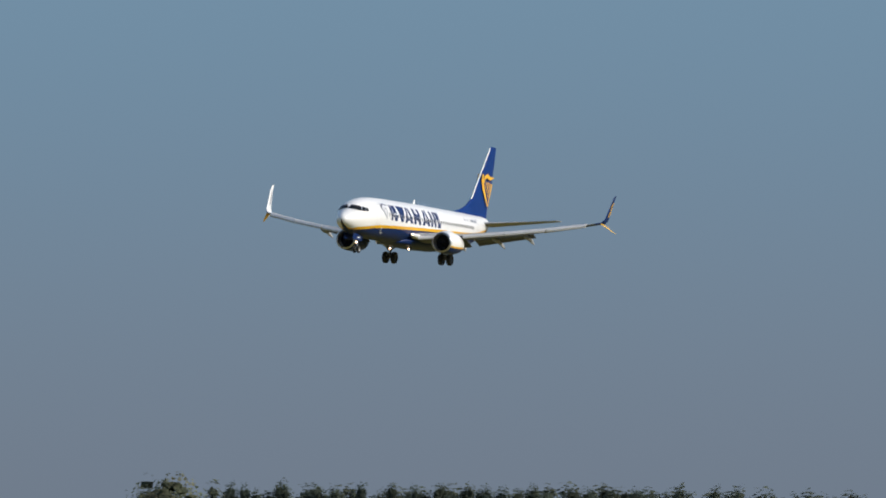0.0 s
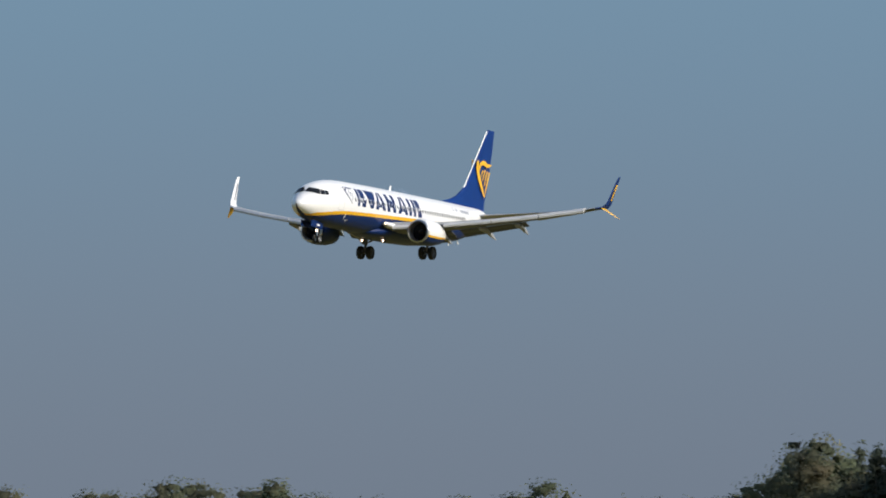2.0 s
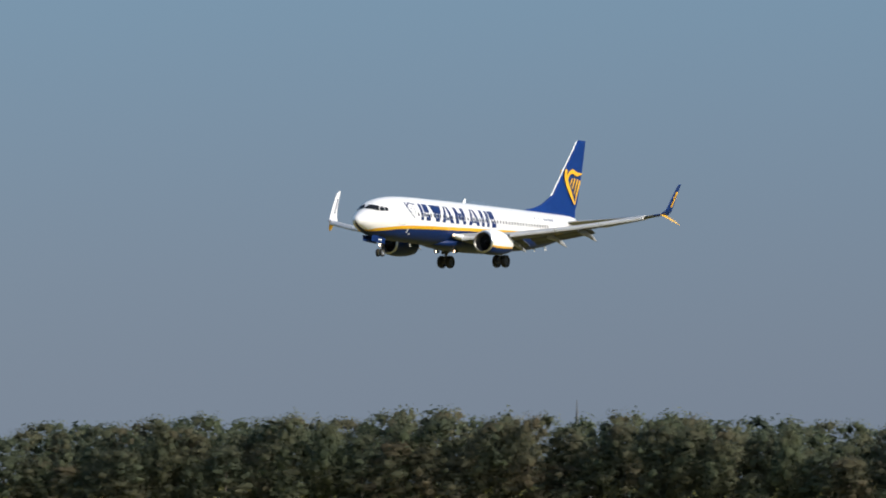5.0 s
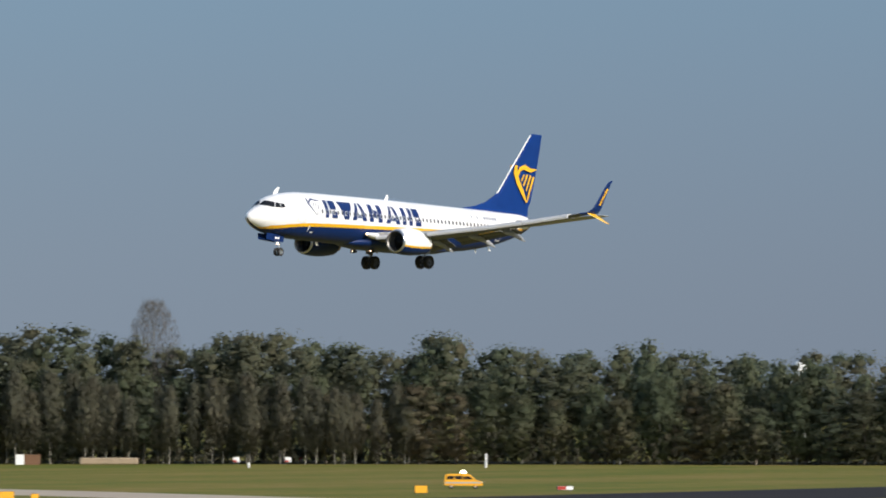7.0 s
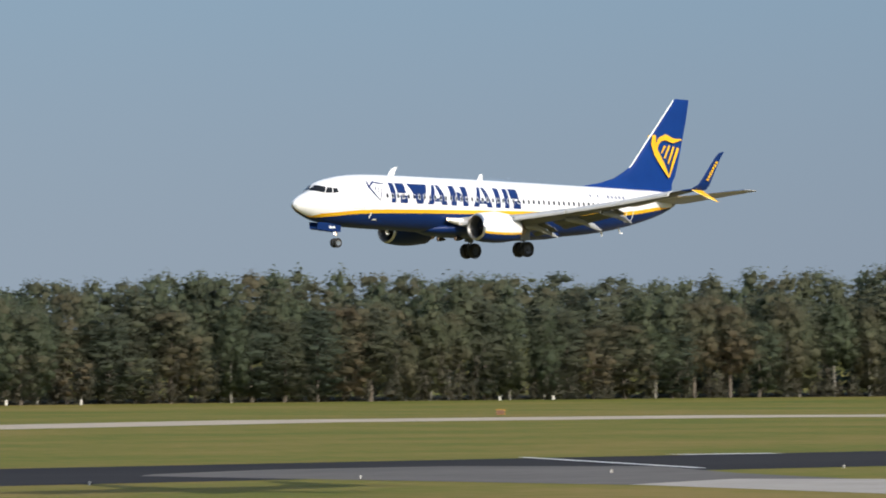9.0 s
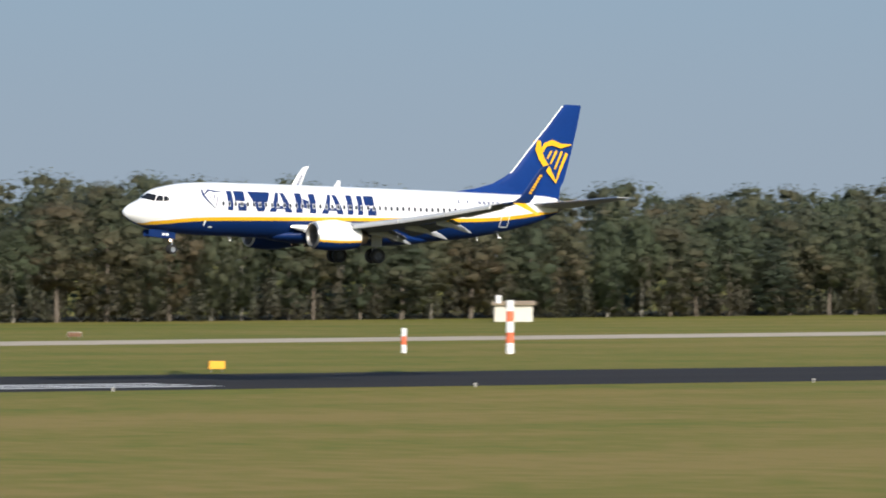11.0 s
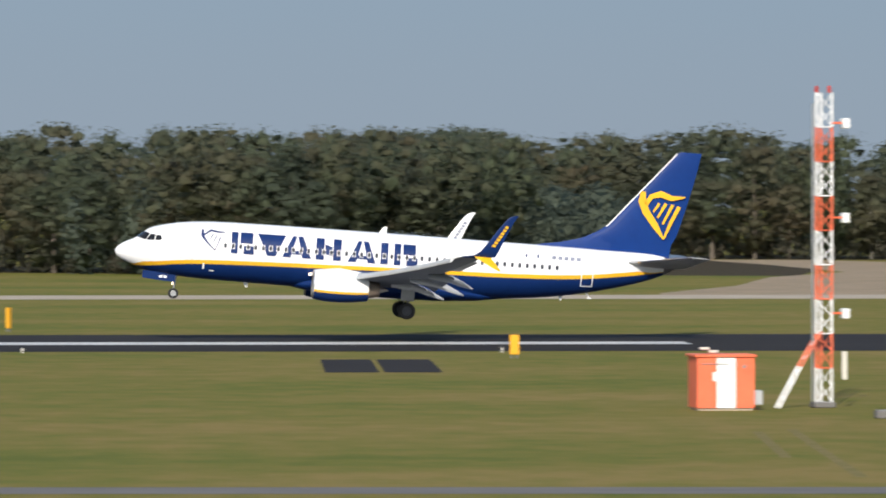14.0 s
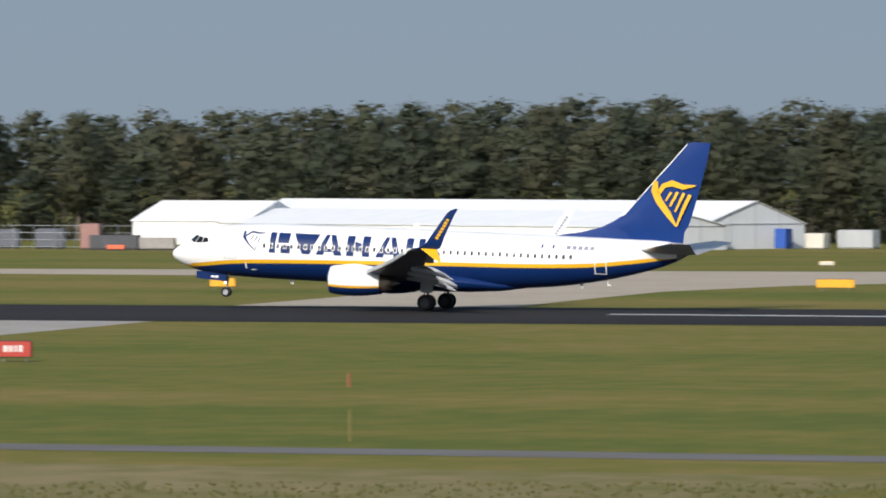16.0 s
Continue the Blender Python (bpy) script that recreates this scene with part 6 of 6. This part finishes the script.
def field_things():
    lattice_mast()
    equipment_hut()
    banded_pole(115.4, 279.2, 6.3, 4, 0.095, "tall red and white banded marker pole in grass", True)
    banded_pole(310.6, 503.4, 5.1, 5, 0.38, "stout red and white banded post beyond the runway")
    banded_pole(304.2, 512.4, 2.4, 3, 0.25, "short red and white post beyond the runway")
    # boards beside the runway
    sign(26.4, 372, 0.5, 1.2, "signal_yellow", "narrow orange-yellow runway board beside the runway", 8, "signal_yellow", 0.2, 0.25)
    sign(-47.2, 378.5, 0.45, 1.0, "cream", "narrow pale yellow board beside the runway", 20, "signal_yellow", 0.2, 0.25)
    sign(-43.8, 445.6, 0.48, 1.4, "cream", "pale and yellow sided board beyond the runway", -48, "signal_yellow", 0.08,  0.6)
    sign(-4.6, 445, 0.4, 1.5, "signal_yellow", "narrow yellow board beyond the runway", 60, "signal_yellow", 0.25, 0.2)
    sign(86.8, 561, 2.5, 0.62, "signal_yellow", "wide yellow taxiway sign", -6)
    sign(155, 559, 0.8, 0.5, "cream", "small pale yellow sign beside the taxiway", -10, "signal_yellow")
    sign(-106.8, 503, 3.1, 0.72, "signal_yellow", "wide yellow taxiway sign beside the link", 10)
    sign(-157, 494, 2.1, 0.75, "signal_yellow", "yellow taxiway sign beside the link", 12)
    sign(-133.6, 625, 1.5, 0.42, "cream", "small pale yellow sign beyond the taxiway", 10, "signal_yellow")
    sign(244.2, 441, 1.3, 0.7, "signal_yellow", "yellow sign beyond the runway", -20, "brown")
    sign(668.3, 449.1, 1.6, 1.0, "signal_yellow", "yellow sign at the runway end", -50)
    sign(598.7, 463.8, 3.1, 1.0, "signal_yellow", "wide bright yellow sign beside the taxiway", -48)
    sign(593.7, 454.8, 0.9, 0.85, "signal_yellow", "small yellow sign with dark side", -48)
    sign(516.4, 431.0, 1.2, 0.85, "brown", "dark backed sign beside the runway", -46, "signal_yellow")
    sign(613.1, 638.3, 1.2, 0.75, "brown", "brown sign with yellow side beside the taxiway", -42, "signal_yellow")
    sign(318.9, 608.3, 1.5, 0.55, "brown", "low brown backed sign beside the taxiway", -25, "cream")
    sign(245, 610, 1.5, 0.6, "brown", "brown backed sign beside the taxiway", -20, "signal_yellow")
    s = sign(-107.6, 303.1, 1.7, 0.85, "red", "dark red runway sign with white bars", 14)
    for a, b in ((-0.55, -0.38), (-0.26, -0.12), (0.02, 0.12), (0.24, 0.40)):
        slab("bar", s, a, b, -0.03, -0.02, 0.52, 0.86, M["white"])
    post(67.6, 180.7, 0.46, 0.07, "orange", "short orange post with pale cap in grass", "cream")
    p = empty("cover_plate", pose(35.4, 270.7, 0, 0, 0, 5), "grey concrete cable cover in the grass", "cover")
    slab("slab", p, -0.35, 0.35, -0.35, 0.35, 0, 0.34, M["road_grey"], bevel=0.04)
    slab("lid", p, -0.3, 0.3, -0.3, 0.3, 0.34, 0.38, M["dull"])
    for x, y in ((945.1, 676.7), (950.7, 668.8)):
        s = sign(x, y, 1.15, 1.0, "white", "small white and red board before the wood", -54.5, "dull", 0.4, 0.15)
        slab("red_corner", s, -0.55, 0.1, -0.03, -0.02, 0.45, 0.8, M["red"])
    s = sign(700.8, 447.7, 2.1, 0.55, "white", "red and white low marker board", -50)
    slab("red_half", s, -1.05, 0.1, -0.03, -0.02, 0.3, 0.75, M["red"])
    # red drum with a white whip
    d = empty("marker_drum", pose(-15.8, 214, 0), "orange-red drum with a white whip on grass", "marker")
    bm = bmesh.new()
    lathe(bm, ((0, 0.34), (0.02, 0.36), (0.16, 0.36), (0.28, 0.30), (0.30, 0.01)), (0, 0, 0), "z", 14)
    part("drum", bm, M["orange"], d)
    bm = bmesh.new()
    lathe(bm, ((0.3, 0.12), (0.5, 0.08), (0.62, 0.05), (0.63, 0.01)), (0, 0, 0), "z", 10)
    part("whip", bm, M["white"], d, "white upright")
    post(-80.4, 272, 0.55, 0.10, "rust", "short reddish-brown post in grass")
    post(-64.1, 217, 1.1, 0.05, "rut", "thin pale post beside the service road")
    for x, y, h, mat in ((927.7, 609.5, 2.4, "white"), (985.6, 618.8, 0.9, "white"), (1000.7, 603.8, 0.9, "white"), (902.5, 643.5, 0.9, "white"), (637.0, 778.4, 0.8, "cream"), (652.0, 777.5, 0.8, "cream"), (757.0, 774.9, 0.7, "cream"), (742.1, 772.8, 0.7, "cream"), (865.1, 755.3, 1.2, "white"), (870.1, 751.3, 1.2, "grey_sheet")):
        post(x, y, h, 0.22, mat, "short pale marker post in grass")
    for x, y in ((979.1, 697.7), (984.7, 689.8)):
        s = sign(x, y, 0.95, 0.9, "white", "small white board with red mark", -55, "white", 0.3, 0.2)
        slab("red_mark", s, -0.3, 0.3, -0.03, -0.02, 0.55, 0.95, M["red"])
    # pallets and hut by the wood
    c = empty("storage_crate", pose(918.3, 706.5, 0, 0, 0, -52), "white and brown field store beside the wood", "crate", "yard clutter")
    slab("body", c, -1.2, 0.4, -1, 1, 0, 1.9, M["white"], bevel=0.05)
    slab("side", c, 0.45, 3.4, -1, 1, 0, 1.9, M["brown"], "brown timber side")
    c = empty("storage_crate", pose(927.3, 697.5, 0, 0, 0, -52), "low brown earth bank with boards", "crate", "yard clutter")
    slab("body", c, -2, 9, -1, 1, 0, 1.3, M["dirt"], bevel=0.2)
    # small buildings and boxes beyond the field
    b = empty("shed", pose(446, 722, 0, 0, 0, -30), "small sand-coloured shed beside the wood", "shed")
    gabled(b, -2.6, 2.6, -2, 2, 2.3, 2.7, M["cream"], M["dirt"])
    slab("chimney", b, -2.4, -1.7, -1.6, -1.0, 2.5, 3.6, M["white"], "white chimney")
    for x, y in ((143, 867), (139.5, 801)):
        c = empty("storage_crate", pose(x, y - 60, 0), "small red box beyond the taxiway", "crate", "yard clutter")
        slab("body", c, -0.55, 0.55, -0.4, 0.4, 0.05, 1.15, M["red"], bevel=0.04)
        slab("skid", c, -0.5, 0.5, -0.35, 0.35, 0, 0.05, M["dull"])
    for x, y in ((81, 872), (76, 873), (71, 873)):
        c = empty("storage_crate", pose(x + 58, y, 0), "brown bale beside the gravel apron", "crate", "yard clutter")
        slab("body", c, -0.55, 0.55, -0.5, 0.5, 0, 0.3 + 0.006 * (y - 770), M["bark"], bevel=0.2)
    first = runway_light(116, 386)
    for k in range(-6, 16):
        if k:
            copy_thing(first, pose(116 + 29.8 * k, 386, 0))


field_things()


def thin_mast(x, y, h, label):
    m = empty("wind_mast", pose(x, y, 0), label, "mast", "thin masts before the wood")
    bm = bmesh.new()
    tube(bm, (0, 0, 0), (0, 0, h), 0.03, 0.02, 8)
    part("pole", bm, M["dull"], m, "thin grey pole")
    bm = bmesh.new()
    tube(bm, (-0.42, 0, h), (0.42, 0, h), 0.07, n=8)
    part("crossbar", bm, M["white"], m, "white crossbar")
    bm = bmesh.new()
    lathe(bm, ((h, 0.09), (h + 0.12, 0.10), (h + 0.25, 0.05), (h + 0.26, 0.01)), (0.1, 0, 0), "z", 10)
    part("sensor", bm, M["white"], m, "white sensor head")
    bm = bmesh.new()
    box(bm, -0.3, 0.3, -0.3, 0.3, 0, 0.15, 0.03)
    part("footing", bm, M["concrete"], m)


thin_mast(122, 689, 12.3, "thin grey mast with a white crossbar before the wood")
thin_mast(173.1, 693.7, 17.5, "tall thin grey mast with a white crossbar above the trees")


# ---- far landmarks over the woods ----
def church():
    c = empty("church", pose(1650, 720.6, 0, 0, 0, 24), "distant grey church with a slender spire", "church")
    bm = bmesh.new()
    loft(bm, [[Vector((a * r, b * r, z)) for a, b in ((-1, -1), (1, -1), (1, 1), (-1, 1))] for z, r in ((0, 2.6), (17, 2.5))])
    part("tower", bm, M["dull_stone"], c)
    bm = bmesh.new()
    loft(bm, [[Vector((r * math.cos(k * math.pi / 4), r * math.sin(k * math.pi / 4), z)) for k in range(8)] for z, r in ((17, 2.0), (20, 0.75), (25, 0.42), (31, 0.05))])
    part("spire", bm, M["dark_roof"], c, "slender slate spire")
    gabled(c, -22, -2.7, -5, 5, 9, 16, M["dull_stone"], M["dark_roof"], along_x=True)


def silo():
    c = empty("silo", pose(1509, 885.5, 0), "distant white silo above the trees", "silo")
    bm = bmesh.new()
    lathe(bm, ((0, 1.7), (21.8, 1.7)), (0, 0, 0), "z", 24)
    part("shell", bm, M["white"], c, smooth=True)
    bm = bmesh.new()
    lathe(bm, ((21.8, 1.75), (22.3, 1.4), (22.6, 0.5), (22.65, 0.02)), (0, 0, 0), "z", 24)
    part("dome", bm, M["white"], c, smooth=True)


church()
silo()


# ---- rough grass tufts on the near verge ----
def tufts():
    gen = np.random.default_rng(31)
    vs = []
    for _ in range(1500):
        b, d = radians(gen.uniform(99.5, 110.5)), gen.uniform(176, 196)
        c = np.array((d * math.cos(b), d * math.sin(b), 0.0))
        size = gen.uniform(0.05, 0.17)
        for _ in range(9):
            a = gen.uniform(0, 6.283)
            out = np.array((math.cos(a), math.sin(a), 0))
            side = np.array((-out[1], out[0], 0)) * 0.022
            foot = c + out * gen.uniform(0, 0.5) * size
            tip = foot + out * size * gen.uniform(0.2, 0.9) + (0, 0, size * gen.uniform(0.6, 1.1))
            vs += [foot + side, foot - side, tip]
    me = tri_mesh("grass_tufts", np.array(vs), np.arange(len(vs)).reshape(-1, 3), M["tuft"])
    tagged(new("grass_tufts", me), "dry yellowish tufts of rough grass on the verge", "grass", kind="stuff")


tufts()


# ---- the airfield van ----
def van():
    v = empty("airfield_van", pose(720, 473, 0), "yellow airfield van with a bright roof beacon", "van")
    # nose towards +x
    prof = ((-2.6, 0.45), (-2.62, 1.2), (-2.45, 1.95), (-1.9, 2.05), (0.6, 2.05), (1.0, 1.9), (1.75, 1.2), (2.5, 1.0), (2.68, 0.75), (2.68, 0.4))
    bm = bmesh.new()
    rings = []
    for y, k in ((-0.95, 0.94), (-0.9, 1.0), (0.9, 1.0), (0.95, 0.94)):
        rings.append([Vector((x * (0.985 if k < 1 else 1), y, 0.4 + (z - 0.4) * k)) for x, z in prof])
    loft(bm, rings)
    bmesh.ops.recalc_face_normals(bm, faces=bm.faces[:])
    part("body", bm, M["signal_yellow"], v, "yellow body", smooth=False)
    for side in (-1, 1):
        for a, b in (((-2.3, 1.3), (-1.3, 1.85)), ((-1.2, 1.3), (-0.1, 1.85)), ((0.0, 1.3), (1.05, 1.78))):
            bm = bmesh.new()
            y = side * 0.962
            bm.faces.new([bm.verts.new(p) for p in ((a[0], y, a[1]), (b[0] + (0.25 if b[0] > 1 else 0), y, a[1]), (b[0] - (0.25 if b[0] > 1 else 0), y * 0.985, b[1]), (a[0] + 0.05, y * 0.985, b[1]))])
            part("window", bm, M["glass"], v, "dark window")
        slab("stripe", v, -2.5, 2.4, side * 0.955 - 0.01, side * 0.955 + 0.01, 0.72, 0.92, M["grey_sheet"], "grey chequer stripe")
    bm = bmesh.new()
    bm.faces.new([bm.verts.new(p) for p in ((1.72, -0.75, 1.26), (1.72, 0.75, 1.26), (1.06, 0.7, 1.9), (1.06, -0.7, 1.9))])
    part("windscreen", bm, M["glass"], v, "dark windscreen")
    out = []
    for x in (-1.65, 1.7):
        for y in (-0.82, 0.82):
            w = wheel(v, x, y, 0.34, 0.34, 0.22, M["bare"])
            out.append(w)
    slab("beacon_base", v, -0.35, 0.35, -0.55, 0.55, 2.05, 2.12, M["dull"])
    bm = bmesh.new()
    lathe(bm, ((2.12, 0.34), (2.35, 0.36), (2.48, 0.25), (2.52, 0.01)), (0, 0, 0), "z", 14)
    part("beacon", bm, M["beacon"], v, "lit amber-white beacon")
    for y in (-0.7, 0.7):
        slab("headlight", v, 2.62, 2.7, y - 0.18, y + 0.18, 0.75, 0.95, M["white"])
    return v


airfield_van = van()


# ---- tyre smoke, as loose clouds of tiny flecks ----
def smoke_puff(seed, size, count):
    gen = np.random.default_rng(seed)
    p = gen.normal(size=(3 * count, 3)) * (1.7, 0.6, 0.75 * size)
    curl = np.sin(1.7 * p[:, 0] + seed) + np.sin(2.6 * p[:, 2] + 1.3 * seed) + np.sin(3.1 * p[:, 1] + 0.9 * p[:, 0])
    p = p[(np.abs(p[:, 0]) < 5) & (np.abs(p[:, 1]) < 1.6) & (p[:, 2] < 2.6) & (p[:, 2] > -0.45) & (curl > -0.9)][:count]
    u = unit_rows(gen.normal(size=p.shape))
    v = unit_rows(np.cross(u, gen.normal(size=p.shape)))
    r = gen.uniform(0.009, 0.018, (len(p), 1))
    w = np.cross(u, v)
    ob = new("smoke_puff", quads_to_mesh("smoke_puff", np.stack((p + r * v, p + r * w, p - r * v, p - r * w), 1), M["smoke"]))
    return tagged(ob, "thin bluish tyre smoke drifting over the runway", "smoke", "tyre smoke puffs", "stuff")


smoke_puffs = [smoke_puff(k, (0.6, 0.9, 1.2)[k % 3], 16000) for k in range(15)]


# ---- motion ----
def motions():
    walk(jet, [(t, pose(x, y, z, rx, ry, rz)) for t, x, y, z, rx, ry, rz in FLIGHT_ROWS])
    # the van drives across the grass beside the taxiway
    walk(airfield_van, [(t, pose(717.7 + 5.7 * (t - 7.0), 475.3 - 8.2 * (t - 7.0), 0, 0, 0, -55.2)) for t in (0.0, 4.0, 8.0, 12.0, 16.0)])
    # tyre smoke: carried in the wheel wells until touchdown, then left behind over the runway
    def flight(t):
        for a, b in zip(FLIGHT_ROWS, FLIGHT_ROWS[1:]):
            if t <= b[0]:
                u = (t - a[0]) / (b[0] - a[0])
                return [p + (q - p) * u for p, q in zip(a, b)][1:]
        return FLIGHT_ROWS[-1][1:]
    for k, puff in enumerate(smoke_puffs):
        out = 15.07 + 0.015 * k
        rise = (2.5, 6.0, 10.0)[k % 3] * (1.0 - k / 30)
        side = -2.86 if k % 2 else 2.86
        rows = []
        for t in [r[0] for r in FLIGHT_ROWS if r[0] < out - 0.02] + [out - 0.005]:
            x, y, z, rx, ry, rz = flight(t)
            rows.append((t, pose(x, y, z, rx, ry, rz) @ pose(0, 0, 3.3)))
        x, y = flight(out)[:2]
        for age in (0.03, 0.15, 0.3, 0.5):
            if out + age < 16.0:
                rows.append((out + age, pose(x + 0.8 - 3.0 * age, y + side * (1 - age), 0.5 + rise * age * (1 - 0.5 * age), 0, 0, 0)))
        rows.append((16.0, pose(x - 1.2, y + side * 0.4, 0.7 + rise * 0.45, 0, 0, 0)))
        walk(puff, rows)
    # wheels spin up at touchdown
    for w in jet_wheels:
        p = w.location.copy()
        rate = 0 if w.parent.name.startswith("nose") else 80
        rows = [(t, Matrix.Translation(p) @ pose(0, 0, 0, 0, -a, 0)) for t, a in ((0.0, 0), (14.8, 0), (15.0, 0.1 * rate), (15.5, 0.6 * rate), (16.0, 1.1 * rate))]
        walk(w, rows)


motions()
